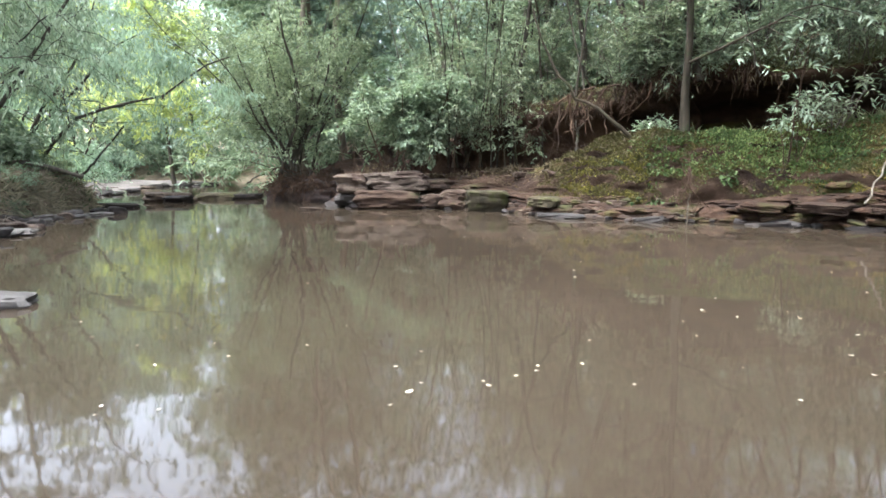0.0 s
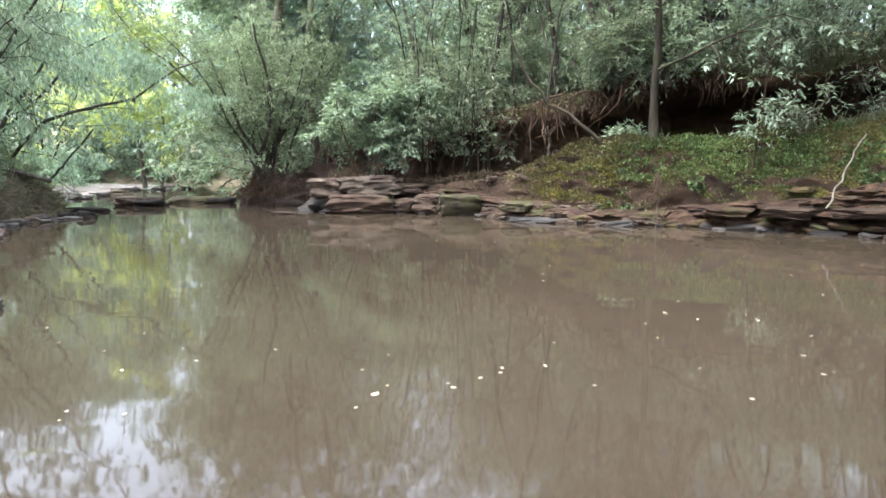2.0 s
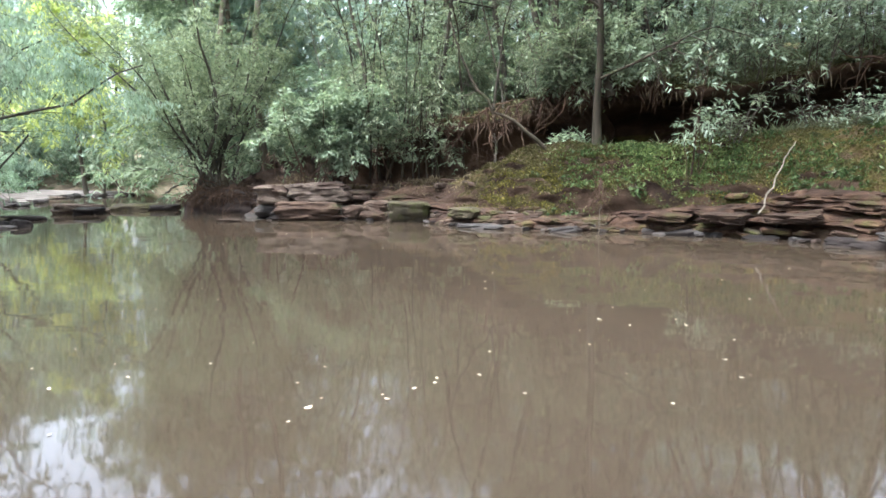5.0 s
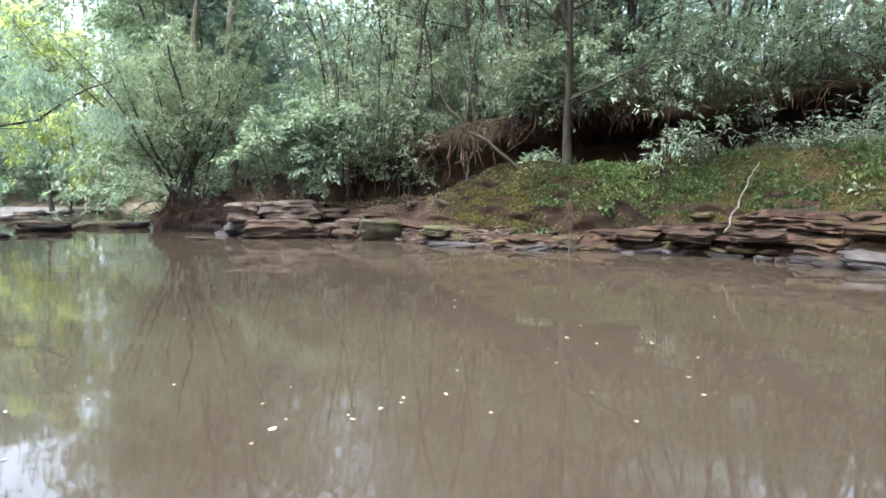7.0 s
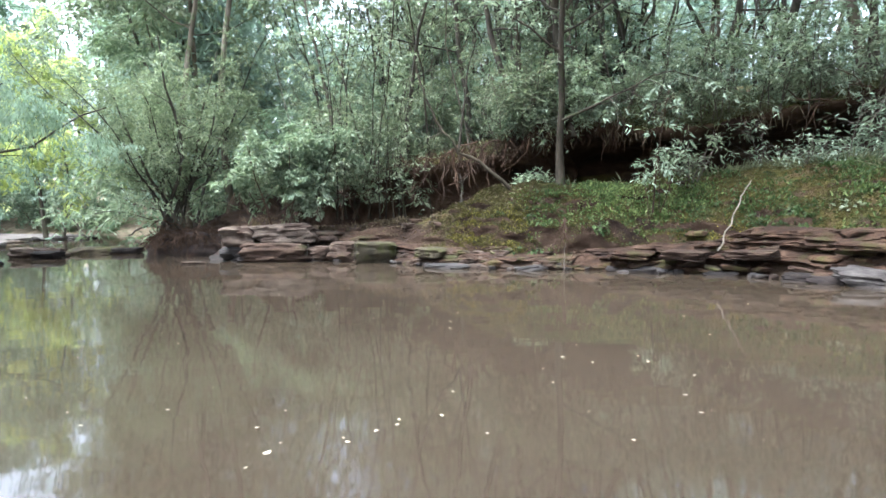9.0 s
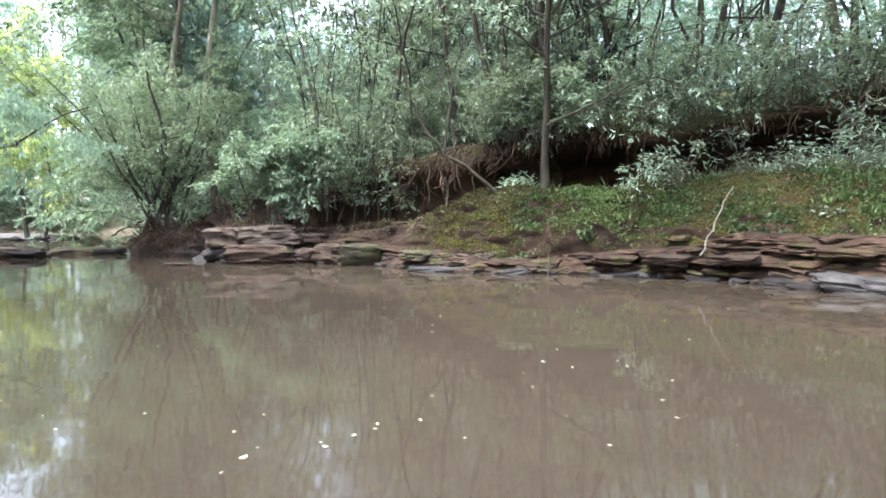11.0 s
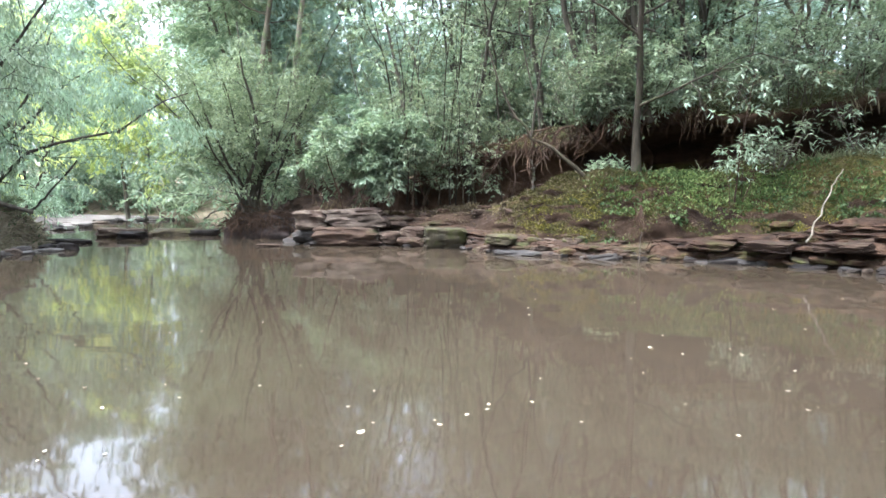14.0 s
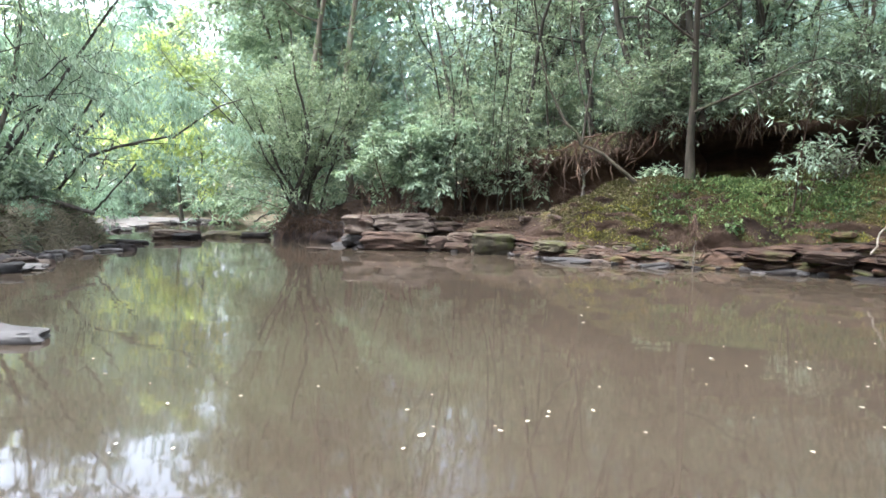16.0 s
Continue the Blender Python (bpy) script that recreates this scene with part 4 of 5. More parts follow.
plant("leaning_tree", (13.7, 15.7, land(13.7, 15.7)), 533, [(0, 0, 8.5, 0.17, -0.3, 0.0), (0.25, 0.1, 8, 0.1, 0.12, 0)], "pale leaning tree gripping the lip of the bank", "tree", BARK, LEAF_GREY, (0.18, 0.06), 40, limbs=9,
      twigs=7, first=0.3, reach=0.36, spray=0.2)
r = np.random.default_rng(36)
plant("sapling", (7.0, 13.95, land(7.0, 13.95, 2.6)), 540, [(0, 0, 2.9, 0.022, -0.02, 0), (0.05, 0, 2.0, 0.015, 0.3, 0.0), (-0.05, 0, 1.4, 0.012, -0.25, -0.1), (0.1, 0.05, 1.7, 0.012, 0.15, -0.15)],
      "thin many-stemmed sapling on the mossy slope", "sapling", ROOT, LEAF_GREY, (0.15, 0.045), 4, limbs=6, twigs=4, first=0.58, reach=0.28, spray=0.08)
# sprays of foliage along the lip and in front of the hollow
LIP = [(x, SECT[int(np.argmin(abs(SECT[:, 0] - x))), 5] + 0.25, None, 1.1 if 3.3 < x < 5.3 else 2.3, -0.75, leaf) for x, leaf in
       [(2.0, LEAF_FOREST), (2.5, LEAF_FOREST), (3.0, LEAF_GREY), (3.4, LEAF_FOREST), (3.8, LEAF_GREY), (4.4, LEAF_PALE), (5.2, LEAF_GREY), (5.8, LEAF_GREY), (6.3, LEAF_PALE), (6.8, LEAF_GREY), (7.3, LEAF_GREY), (7.7, LEAF_GREY), (8.1, LEAF_GREY), (8.5, LEAF_PALE), (8.9, LEAF_GREY), (9.3, LEAF_GREY)]]
FLOOR = [(x, SECT[int(np.argmin(abs(SECT[:, 0] - x))), 3] + 0.25, None, 0.75, -0.2, LEAF_GREY) for x in (7.9, 8.5, 9.2)] + [(x, SECT[int(np.argmin(abs(SECT[:, 0] - x))), 3] + 0.1, None, 1.2, -0.25, LEAF_FOREST) for x in (6.4,)] + [(x, SECT[int(np.argmin(abs(SECT[:, 0] - x))), 3] + 0.6, None, 1.5, -0.35, LEAF_GREY) for x in (7.5, 8.1, 8.6, 9.0, 9.4)] + [(3.0, 3.9, 3.1, 2.2, -0.5, LEAF_OLIVE), (4.2, 2.9, 2.0, 0.45, -0.1, LEAF_GREY)]
for k, (x, off, z, h, ly, leaf) in enumerate(LIP + FLOOR):
    r = np.random.default_rng(600 + k)
    p = bank_at(x, off)
    z = z or land(*p, 40.0 if off > SECT[int(np.argmin(abs(SECT[:, 0] - x))), 5] else 2.9) - 0.05
    stems = [(r.normal(0, 0.3), r.normal(0, 0.2), h * r.uniform(0.7, 1.2), 0.016, r.normal(0, 0.5), ly + r.normal(0, 0.25)) for _ in range(7)]
    plant("bank_shrub", (*p, z), 610 + k, stems, "grey-green leafy shrub arching out over the hollow", "shrub", DEADWOOD, leaf, (0.165, 0.044), 9 if k < len(LIP) else 2, limbs=6, twigs=5, first=0.25, reach=0.5, droop=-0.04, spray=0.08, leaf_droop=0.0,
          group="shrubs along the lip")

# near left bank
for k, (x, y, h, lx, ly, leaf) in enumerate([(-10.8, 13.2, 7.0, 0.4, 0.2, LEAF_PALE), (-11.2, 15.5, 7.5, 0.5, 0.15, LEAF_GREY), (-11.8, 18.5, 7.2, 0.45, -0.1, LEAF_FRESH_HAZED), (-14.5, 21.5, 8.5, 0.35, 0.0, LEAF_FRESH_HAZED), (-16.5, 26, 9, 0.2, 0.0, LEAF_YELLOW), (-18, 33, 9, 0.2, 0.0, LEAF_FRESH_HAZED)]):
    r = np.random.default_rng(700 + k)
    stems = [(r.normal(0, 0.25), r.normal(0, 0.25), h * r.uniform(0.75, 1.1), r.uniform(0.05, 0.075), lx * r.uniform(0.3, 1.4), ly + r.normal(0, 0.2)) for _ in range(3)]
    plant("overhanging_tree", (x, y, land(x, y)), 710 + k, stems, "slender tree reaching out over the creek with hanging leaves", "tree", BARK_DARK, leaf, (0.19, 0.045), 40, limbs=9, twigs=7, first=0.2, reach=0.5,
          rise=(5, 50), droop=-0.09, spray=0.16, leaf_droop=-1.0, wobble=0.3, group="trees on the near bank")
# the fresh green bushes have haze painted into their leaf colour
for k, (x, y, sc, leaf) in enumerate([(-12.5, 20.5, 1.0, LEAF_YELLOW), (-14.5, 23.5, 1.2, LEAF_FRESH_HAZED), (-16.5, 27, 1.4, LEAF_YELLOW), (-17.5, 31, 1.5, LEAF_FRESH_HAZED), (-10.6, 16.2, 0.7, LEAF_PALE), (-10.8, 13.4, 0.7, LEAF_PALE),
                                      (-21, 38, 1.6, LEAF_FRESH_HAZED), (-13, 17.5, 1.1, LEAF_FRESH_HAZED), (-19, 35, 1.5, LEAF_FRESH_HAZED), (-17, 42.5, 1.4, LEAF_PALE), (-20.5, 42.5, 1.5, LEAF_FRESH_HAZED), (-14, 42, 1.2, LEAF_PALE)]):
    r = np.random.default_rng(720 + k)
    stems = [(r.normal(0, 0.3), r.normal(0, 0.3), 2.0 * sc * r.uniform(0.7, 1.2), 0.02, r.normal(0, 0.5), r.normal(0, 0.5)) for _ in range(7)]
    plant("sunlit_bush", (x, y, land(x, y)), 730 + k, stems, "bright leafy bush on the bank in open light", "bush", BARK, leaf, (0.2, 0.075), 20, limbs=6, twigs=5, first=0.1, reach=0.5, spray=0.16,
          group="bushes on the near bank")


# ---------------------------------------------------------------- wood lying about, roots
def stick(name, pts, r0, r1, mat, label, category, seed=0, twigs=0, sides=7):
    rr = np.random.default_rng(seed)
    pts = np.array(pts, float)
    s = np.linspace(0, len(pts) - 1, 14)
    line = np.stack([np.interp(s, np.arange(len(pts)), pts[:, c]) for c in range(3)], 1)
    line[1:-1] += rr.normal(0, 0.012 + r0 * 0.15, (12, 3))
    w = Wood()
    w.tube(line, np.linspace(r0, r1, 14) * rr.uniform(0.88, 1.12, 14), sides)
    root = tagged(new(name, w.mesh(name, mat)), label, category)
    for k in range(twigs):
        i = int(rr.integers(3, 13))
        t = Wood()
        t.tube(bent_path(rr, line[i], unit(line[-1] - line[0]) + rr.normal(0, 0.8, 3), rr.uniform(0.2, 0.5), 5, 0.2), np.linspace(r1, r1 * 0.4, 6), 4)
        part("twig", t.mesh("twig", mat), root)
    return root


stick("fallen_stick", [(7.2, 11.65, 0.5)] + [(x, y, max(land(x, y, 2.8), z) + 0.07) for x, y, z in ((7.75, 12.15, 0.95), (8.3, 12.7, 1.4), (8.85, 13.2, 1.8))], 0.017, 0.011, DEADWOOD, "bleached bare stick leaning on the mossy slope", "stick", 3)
stick("leaning_pole", [(-9.75, 18.4, 0.75), (-9.3, 18.5, 1.3), (-8.55, 18.6, 2.2)], 0.035, 0.022, BARK_DARK, "dark bare pole leaning out from the bank", "pole", 4)
stick("bank_log", [(-11.6, 15.2, 1.2), (-10.3, 15.5, 1.22), (-9.5, 15.9, 1.2), (-8.6, 16.4, 0.85)], 0.06, 0.05, DEADWOOD, "bleached log lying along the top of the bank", "log", 5, 3)
stick("drift_branch", [(-11.0, 38.5, 0.05), (-10.2, 38.0, 0.5), (-9.2, 37.6, 0.55), (-8.4, 37.2, 0.0)], 0.05, 0.03, DEADWOOD, "bleached branch arching out of the water", "branch", 6, 3)
stick("drift_branch", [(-13.6, 39.5, 0.0), (-14.0, 39.7, 0.7), (-14.5, 40.0, 1.2)], 0.05, 0.03, DEADWOOD, "bleached branch slanting out of the water", "branch", 7, 2)
stick("driftwood_stump", [(3.3, 17.0, land(3.3, 17.0, 2.8) - 0.05), (3.3, 17.0, 1.95), (3.22, 16.98, 2.2)], 0.04, 0.018, BARK, "grey forked stump of driftwood on the crest", "stump", 8, 4)
for k, (x, y, h) in enumerate([(7.35, 12.4, 0.5), (-0.65, 17.5, 0.45), (0.55, 17.05, 0.4), (4.75, 13.3, 0.6), (7.75, 12.0, 0.4)]):
    stick("water_twig", [(x, y, -0.2), (x + 0.03, y, h * 0.5), (x + 0.05, y, h)], 0.014, 0.008, BARK, "thin dead twig standing in the water", "twig", 20 + k, 1, 5)


sapling = stick("bare_sapling", [(4.45, 16.3, 1.75), (3.73, 16.35, 2.37), (3.12, 16.4, 2.74), (2.6, 16.45, 3.41), (2.28, 16.5, 4.07), (2.1, 16.6, 4.8)], 0.05, 0.016, BARK_BROWN, "bare dark forked sapling leaning in front of the hollow", "sapling", 545, 5)
upright = Wood()
upright.tube(bent_path(np.random.default_rng(546), (3.12, 16.4, 2.72), (0.12, 0.0, 1.0), 2.9, 9, 0.07), np.linspace(0.034, 0.012, 10), 7)
part("limb", upright.mesh("limb", BARK_BROWN), sapling)
for k in range(16):
    rr = np.random.default_rng(800 + k)
    y = rr.uniform(11.5, 17.5)
    x = np.interp(y, LEFT_Y, LEFT_X) - rr.uniform(0.0, 1.6)
    a = rr.uniform(0, 6.28)
    ln = rr.uniform(0.5, 1.3)
    ends = [(x, y), (x + math.cos(a) * ln * 0.5, y + math.sin(a) * ln * 0.5), (x + math.cos(a) * ln, y + math.sin(a) * ln)]
    stick("dead_branch", [(px, py, max(land(px, py), 0.0) + 0.04 + 0.12 * q * rr.uniform(0, 1)) for q, (px, py) in enumerate(ends)], rr.uniform(0.012, 0.028), 0.008, DEADWOOD if k % 2 else ROOT,
          "dead branch lying on the eroded bank", "branch", 820 + k, 3, 5)
soil, sn, sl, sb = material("dark_red_soil")
sb.inputs["Roughness"].default_value = 0.95
st = noise_node(sn, sl, 3.0, 6, 0.7)
sl.new(ramp_node(sn, sl, st.outputs["Fac"], [(0.3, (0.00758, 0.00407, 0.00287)), (0.7, (0.0284, 0.0146, 0.00943))]).outputs[0], sb.inputs["Base Color"])
bump_node(sn, sl, st.outputs["Fac"], 1.0, 0.1, sb)
mound = new("earth_mound", rock_mesh("earth_mound", np.random.default_rng(71), (2.6, 1.7, 1.0), soil, 0.0, 0.12, cuts=16, bedded=0.0))
mound.matrix_basis = pose(-4.25, 21.7, 0.16, 0, 0, -30)
tagged(mound, "mound of dark red earth under the leaning creek tree", "earth mound", kind="structure")


rr = np.random.default_rng(72)
pos = []
for _ in range(1500):
    a, u = rr.uniform(0, 6.28), rr.uniform(0, 1) ** 0.5
    pos.append((-4.25 + 1.35 * u * math.cos(a) - 0.2 * u * math.sin(a), 21.6 + 0.9 * u * math.sin(a), 0.16 + 0.52 * (1 - u * u) ** 0.5 + 0.08))
tagged(new("mound_roots", leaves_mesh("mound_roots", rr, pos, np.tile([0, -0.7, -0.5], (len(pos), 1)), 0.4, 0.012, ROOT, spread=0.6)), "mat of fine reddish roots over the earth mound", "roots", kind="stuff")


def roots(name, at, count, seed, label, direction, length, radius, pull, mat=ROOT, spread=0.6, box=(0.4, 0.3, 0.2)):
    rr = np.random.default_rng(seed)
    root = thing(name, at, label, "roots")
    for k in range(count):
        w = Wood()
        p0 = rr.uniform(-1, 1, 3) * box
        ln = length * rr.uniform(0.5, 1.2)
        path = bent_path(rr, p0, np.array(direction) + rr.normal(0, spread, 3), ln, 8, 0.28, pull)
        rad = radius * rr.uniform(0.5, 1.3)
        w.tube(path, np.linspace(rad, rad * 0.35, 9), 6)
        for _ in range(2):
            i = int(rr.integers(3, 8))
            w.tube(bent_path(rr, path[i], path[i] - path[i - 1] + rr.normal(0, 0.1, 3), ln * 0.4, 5, 0.3, pull), np.linspace(rad * 0.5, rad * 0.2, 6), 4)
        part("root", w.mesh("root", mat), root)
    return root


roots("root_tangle", (4.1, 16.75, 3.05), 10, 41, "tangle of bare reddish roots in front of the hollow", (-0.1, -0.2, -0.75), 1.35, 0.022, -0.08, spread=0.45, box=(0.9, 0.3, 0.15))
roots("root_tangle", (3.2, 16.7, 2.75), 8, 42, "thick bare reddish roots hanging from the lip", (0.0, -0.1, -0.9), 1.15, 0.026, -0.1, spread=0.5, box=(0.7, 0.3, 0.15))
roots("root_tangle", (2.4, 17.0, 2.6), 8, 43, "thin reddish roots on the earth wall of the hollow", (0.1, -0.2, -0.8), 1.1, 0.014, -0.1, spread=0.45, box=(0.7, 0.25, 0.2))
roots("dangling_roots", (4.9, 13.75, 1.1), 7, 43, "grey roots dangling over the rocks", (0.1, -0.4, -0.5), 0.75, 0.018, -0.25, ROOT, 0.25, (0.15, 0.1, 0.05))
for k, x in enumerate((7.9, 8.3, 8.7, 9.1)):
    i = int(np.argmin(abs(SECT[:, 0] - x)))
    off = SECT[i, 5] + 0.15
    roots("lip_roots", (SECT[i, 0] + SECT_N[i, 0] * off, SECT[i, 1] + SECT_N[i, 1] * off, SECT[i, 6] + 0.1), 7, 440 + k, "long bare roots clinging to the lip under the leaning tree", (-0.75, -0.35, -0.35), 1.7, 0.024, -0.05,
          DEADWOOD if k % 2 else ROOT, 0.45, (0.5, 0.3, 0.2))
roots("cove_roots", (-4.3, 20.85, 0.6), 44, 45, "reddish roots at the foot of the creek tree", (-0.1, -0.6, -0.4), 0.9, 0.016, -0.08, ROOT, 0.6, (1.0, 0.35, 0.3))
roots("slope_roots", (6.7, 13.4, 1.0), 8, 46, "thin reddish roots around the foot of the sapling", (0.0, -0.5, 0.1), 0.5, 0.012, -0.1, ROOT, 0.8, (0.5, 0.2, 0.1))
roots("bush_stems", (-1.0, 18.45, 1.6), 22, 47, "brown bare stems under the ledge bush", (0.0, -0.35, -0.8), 0.9, 0.014, -0.05, ROOT, 0.3, (1.6, 0.3, 0.2))


for k, x in enumerate(np.linspace(3.6, 9.4, 14)):
    i = int(np.argmin(abs(SECT[:, 0] - x)))
    off = SECT[i, 5] + 0.1
    roots("hanging_roots", (SECT[i, 0] + SECT_N[i, 0] * off, SECT[i, 1] + SECT_N[i, 1] * off, SECT[i, 6]), 2, 480 + k, "thin roots hanging down in front of the hollow", (0.0, -0.1, -1.0), 1.0, 0.009, -0.3, ROOT, 0.12, (0.25, 0.15, 0.05))


# ---------------------------------------------------------------- low growth
def strands(name, seed, count, x0, x1, label, mat, bare, length):
    """Dry grass and fine roots hanging from the lip."""
    rr = np.random.default_rng(seed)
    pos = []
    for _ in range(count):
        x = rr.uniform(x0, x1)
        if fbm(x, 2.0, 0, 1.3) < rr.normal(bare, 0.2):
            continue
        i = int(np.argmin(abs(SECT[:, 0] - x)))
        off = SECT[i, 5] + 0.3 * fbm(SECT[i, 0], SECT[i, 1], 3, 0.55) - rr.uniform(-0.1, 0.3)
        pos.append((SECT[i, 0] + SECT_N[i, 0] * off + rr.normal(0, 0.1), SECT[i, 1] + SECT_N[i, 1] * off, SECT[i, 6] + rr.uniform(-0.25, 0.3)))
    ax = np.tile([0, -0.25, -1.0], (len(pos), 1))
    return tagged(new(name, leaves_mesh(name, rr, pos, ax, length, 0.009, mat, spread=0.55)), label, "grass", kind="stuff")


strands("hanging_grass", 51, 3000, 2.0, 12.0, "dry straw and fine roots hanging from the lip of the bank", STRAW, 0.3, 0.4)
strands("hanging_roots_fringe", 52, 2600, 1.2, 5.6, "fringe of reddish fine roots and litter over the hollow", ROOT, 0.0, 0.4)


def cover(name, seed, count, x0, x1, o0, o1, size, mat, label, patch, spread=0.7, lift=0.6, clump=0.16, top=2.7):
    rr = np.random.default_rng(seed)
    pos = []
    tries = 0
    while len(pos) < count and tries < count:
        tries += 1
        x, o = rr.uniform(x0, x1), rr.uniform(o0, o1)
        px, py = bank_at(x, o)
        if fbm(px + seed, py, 0, 0.9) < patch:
            continue
        for _ in range(8):
            qx, qy = px + rr.normal(0, clump), py + rr.normal(0, clump)
            z = land(qx, qy, top)
            if z > 0.3:
                pos.append((qx, qy, z + rr.uniform(0, 0.06)))
    ax = np.tile([0, -0.2, lift], (len(pos), 1))
    return tagged(new(name, leaves_mesh(name, rr, pos, ax, *size, mat, spread=spread)), label, "ground cover", kind="stuff")


cover("moss_cover", 61, 34000, 1.7, 6.2, 0.25, 2.6, (0.05, 0.025), MOSS, "yellow-green moss and short turf on the slope", -0.45)
cover("moss_cover", 62, 24000, 5.4, 9.6, 0.5, 3.4, (0.05, 0.025), MOSS, "yellow-green moss and short turf on the slope", -0.2)
cover("herb_cover", 63, 3000, 4.0, 8.2, 0.9, 2.6, (0.085, 0.042), LEAF_HERB, "low green herbs spread over the slope", 0.34, clump=0.24)
cover("herb_cover", 64, 2800, 7.0, 9.6, 1.2, 3.6, (0.11, 0.055), LEAF_HERB, "low green seedlings spread over the slope", 0.32, clump=0.24)
cover("straw_cover", 65, 2500, -2.0, 9.6, 0.5, 3.6, (0.1, 0.04), STRAW, "fallen dry leaves and straw on the slope", 0.1, lift=0.1)
cover("lip_grass", 66, 9000, 1.5, 11.5, 3.6, 7.5, (0.32, 0.022), LEAF_TURF, "tufts of grass along the top of the bank", -0.2, lift=0.8, top=40, spread=0.5)
MOSS_GOLD = leaf_material("golden_moss", (0.0751, 0.0669, 0.012), (0.138, 0.12, 0.0218), (0.225, 0.191, 0.0413), 0.2, 0.8)
HERB_FRESH = leaf_material("fresh_herb_leaf", (0.0339, 0.0531, 0.018), (0.0707, 0.102, 0.0363), (0.148, 0.18, 0.0725), 0.3)
cover("golden_moss", 71, 2400, 2.2, 3.9, 0.45, 1.3, (0.05, 0.028), MOSS_GOLD, "bright yellow-green moss on the foot of the mound", 0.0)
cover("golden_moss", 72, 1500, 6.0, 8.8, 0.3, 0.9, (0.05, 0.028), MOSS_GOLD, "bright yellow-green moss on the rocks", 0.35)
cover("fresh_herbs", 73, 1500, 7.8, 9.6, 1.0, 3.2, (0.12, 0.06), HERB_FRESH, "fresh green broad-leaved herbs on the slope", 0.12)
cover("fresh_herbs", 74, 600, 3.4, 6.2, 0.7, 1.9, (0.1, 0.05), HERB_FRESH, "fresh green broad-leaved herbs on the slope", 0.3)
cover("lip_grass", 68, 14000, 1.4, 8.5, 3.2, 5.4, (0.3, 0.024), LEAF_TURF, "grass and dry stalks hanging over the lip", -0.5, lift=0.1, top=40, spread=0.6)
cover("lip_litter", 69, 3000, 1.2, 5.5, 3.0, 4.6, (0.14, 0.045), STRAW, "fallen leaves along the lip of the hollow", -0.3, lift=0.2, top=40)
cover("fresh_herbs", 75, 4200, 5.3, 6.9, 1.1, 2.2, (0.09, 0.045), HERB_FRESH, "lush patch of fresh green herbs on the slope", 0.0, clump=0.2)
cover("fresh_herbs", 76, 3000, 8.5, 9.6, 1.0, 2.6, (0.1, 0.05), HERB_FRESH, "lush patch of fresh green herbs on the slope", 0.05, clump=0.2)
cover("slope_litter", 70, 1500, -1.5, 2.8, 0.8, 2.6, (0.11, 0.045), STRAW, "fallen brown leaves on the bare red earth", -0.1, lift=0.15)
cover("lip_litter", 67, 5000, -4.0, 1.0, 1.2, 4.5, (0.16, 0.04), STRAW, "dry twigs and litter under the bushes", -0.2, lift=0.3, top=40)

# ---------------------------------------------------------------- floating leaves
rng = np.random.default_rng(77)
float_mesh = []
for k in range(4):
    bm = bmesh.new()
    ring = [bm.verts.new((0.5 * math.cos(a) * (1 + 0.12 * math.cos(3 * a + k)), 0.3 * math.sin(a), 0.05 * math.cos(2 * a + k))) for a in np.linspace(0, 6.283, 10, endpoint=False)]
    mid = bm.verts.new((0, 0, 0.0))
    for i in range(10):
        bm.faces.new((ring[i], ring[(i + 1) % 10], mid))
    me = bpy.data.meshes.new("floating_leaf")
    bm.to_mesh(me)
    bm.free()
    me.materials.append(PALE_LEAF)
    float_mesh.append(me)
for k in range(84):
    d, a = 3.2 * (15.0 / 3.2) ** rng.uniform(0, 1), radians(rng.uniform(-30, 42))
    ob = new("floating_leaf", float_mesh[k % 4])
    sz = rng.uniform(0.016, 0.038) * (1.6 if k % 9 == 0 else 1)
    ob.matrix_basis = pose(d * math.sin(a), d * math.cos(a), 0.006, rng.normal(0, 4), rng.normal(0, 4), rng.uniform(0, 360)) @ Matrix.Diagonal((sz, sz, sz, 1))
    tagged(ob, "small pale dead leaf floating on the water", "leaf", "floating leaves")

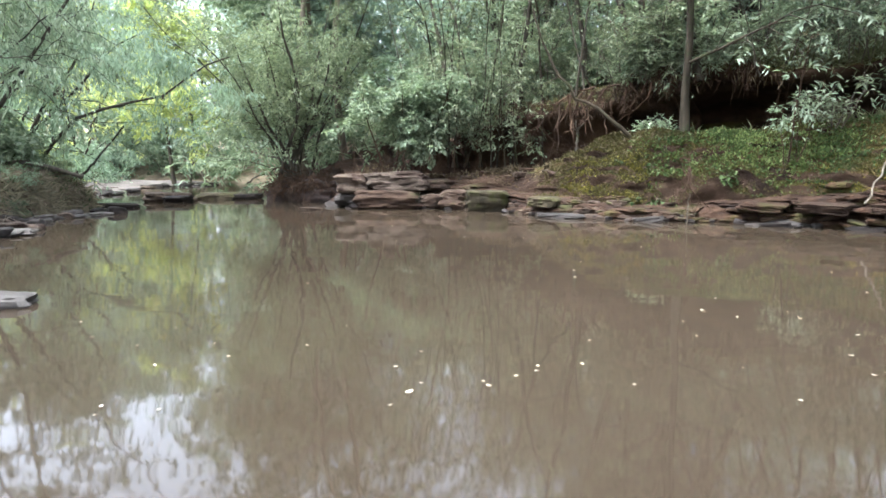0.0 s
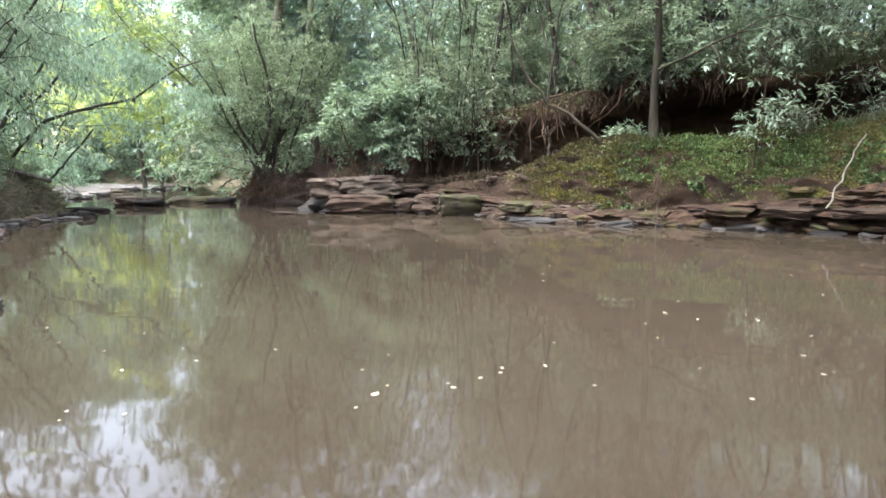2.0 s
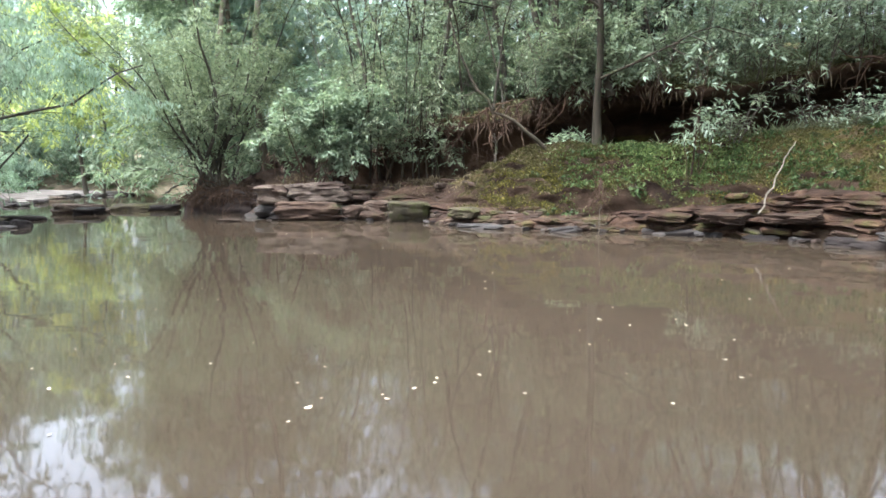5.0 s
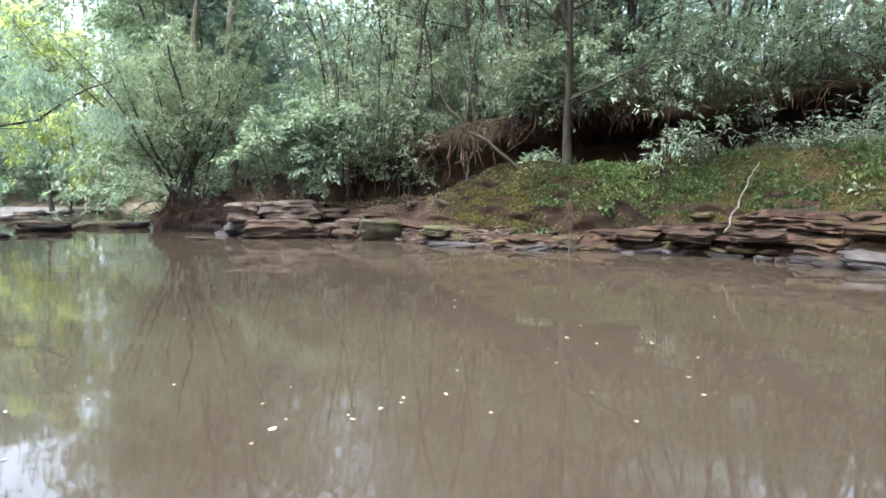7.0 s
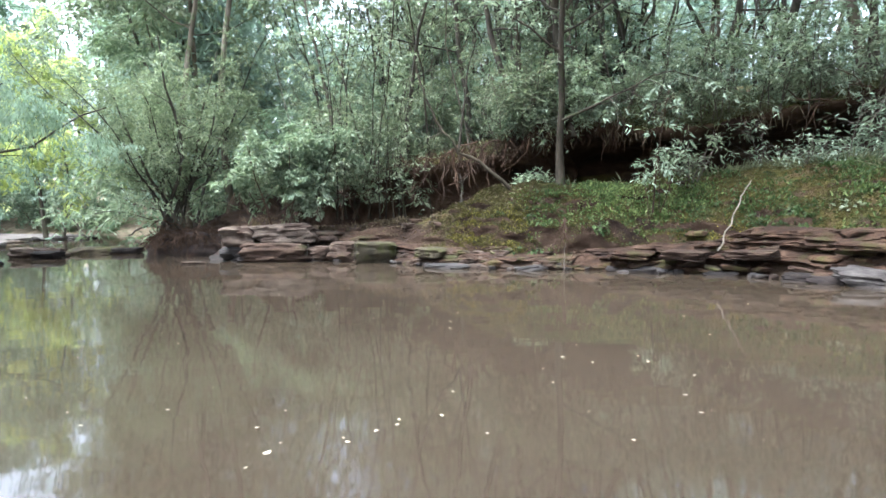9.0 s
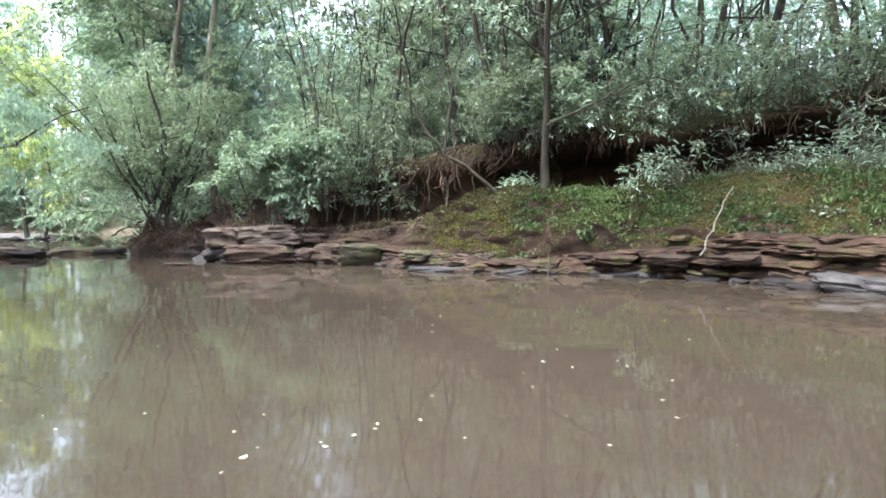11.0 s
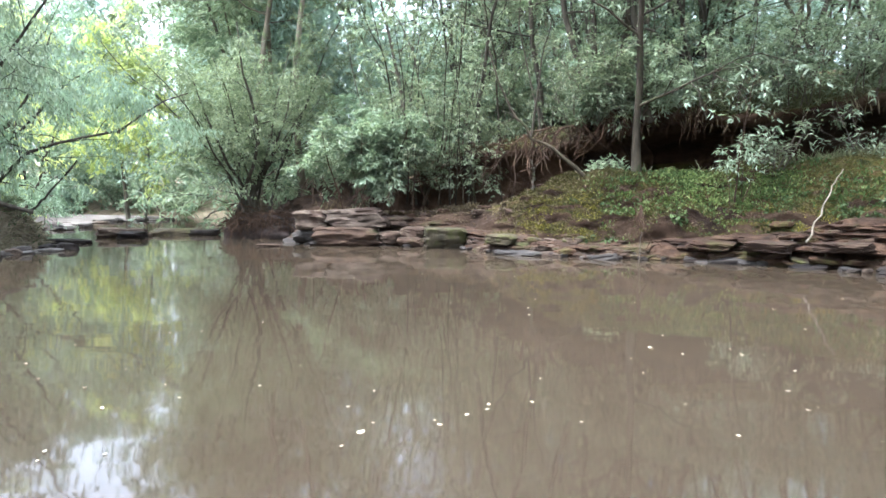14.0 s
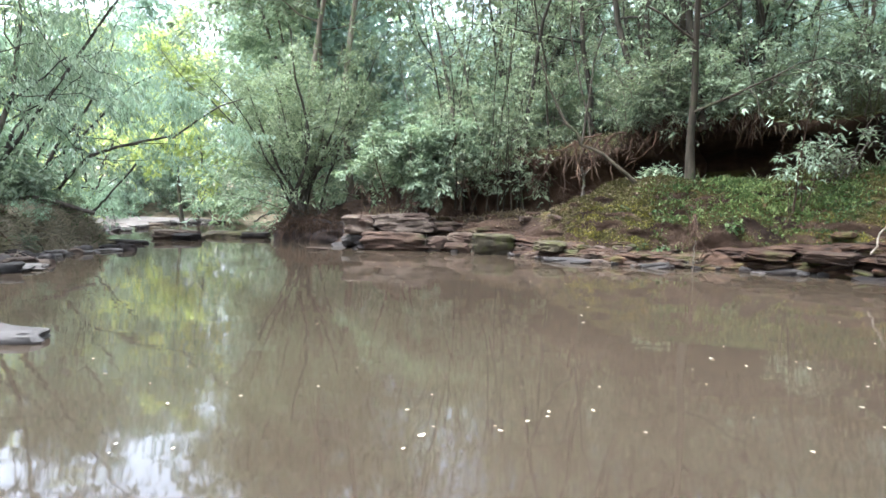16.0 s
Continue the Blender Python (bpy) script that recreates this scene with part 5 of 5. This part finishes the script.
rr = np.random.default_rng(68)
pos = []
for k in range(16000):
    y = rr.uniform(9, 42)
    x = np.interp(y, LEFT_Y, LEFT_X) - rr.uniform(0.1, 4.5)
    if fbm(x + 7, y, 0, 0.9) > -0.1:
        pos.append((x, y, land(x, y)))
tagged(new("bank_grass", leaves_mesh("bank_grass", rr, pos, np.tile([0, 0, 0.7], (len(pos), 1)), 0.22, 0.035, LEAF_HERB, spread=0.6)), "grass and low herbs on the near bank", "grass", kind="stuff")
pos = []
for k in range(9000):
    y = rr.uniform(10, 18)
    x = np.interp(y, LEFT_Y, LEFT_X) - rr.uniform(-0.1, 0.9)
    pos.append((x, y, land(x, y)))
tagged(new("bank_straw", leaves_mesh("bank_straw", rr, pos, np.tile([0.4, 0, -0.3], (len(pos), 1)), 0.34, 0.022, STRAW_PALE, spread=0.8)), "dry roots and straw on the eroded bank", "grass", kind="stuff")

# ---------------------------------------------------------------- seedlings on the slope
rng = np.random.default_rng(90)
SEED_AT = [(9.5, 11.8), (9.2, 12.3), (9.9, 11.6), (9.0, 11.5), (8.2, 13.4), (7.4, 14.3), (6.4, 14.6), (5.9, 14.3), (5.2, 14.9), (4.6, 15.0), (6.9, 13.4), (8.6, 12.6), (3.9, 15.4), (4.3, 14.7)]
for k, (x, y) in enumerate(SEED_AT):
    stems = [(rng.normal(0, 0.08), rng.normal(0, 0.08), rng.uniform(0.22, 0.42), 0.006, rng.normal(0, 0.4), rng.normal(0, 0.4)) for _ in range(3)]
    plant("seedling", (x, y, land(x, y, 2.8) + 0.02), 900 + k, stems, "small broad-leaved green seedling on the mossy slope", "seedling", BARK, LEAF_FOREST if k < 4 else LEAF_HERB, (0.12, 0.065), 3, limbs=3, twigs=2, first=0.3,
          reach=0.6, spray=0.03, leaf_droop=-0.05, group="seedlings on the slope")

for k, (x, y, sc) in enumerate([(-9.4, 12.6, 0.3), (-9.9, 13.8, 0.38), (-9.3, 15.0, 0.28), (-10.2, 15.3, 0.4), (-9.2, 16.4, 0.3), (-10.4, 17.2, 0.42), (-9.0, 11.6, 0.3), (-10.9, 12.4, 0.45), (-9.7, 16.0, 0.25), (-8.9, 14.1, 0.22)]):
    t = copy_thing(shrub[k % 5], pose(x, y, land(x, y) - 0.03, 0, 0, 70.0 * k))
    t.scale = (sc, sc, sc)
    tagged(t, "low scrubby shrub on the eroded near bank", group="scrub on the near bank")
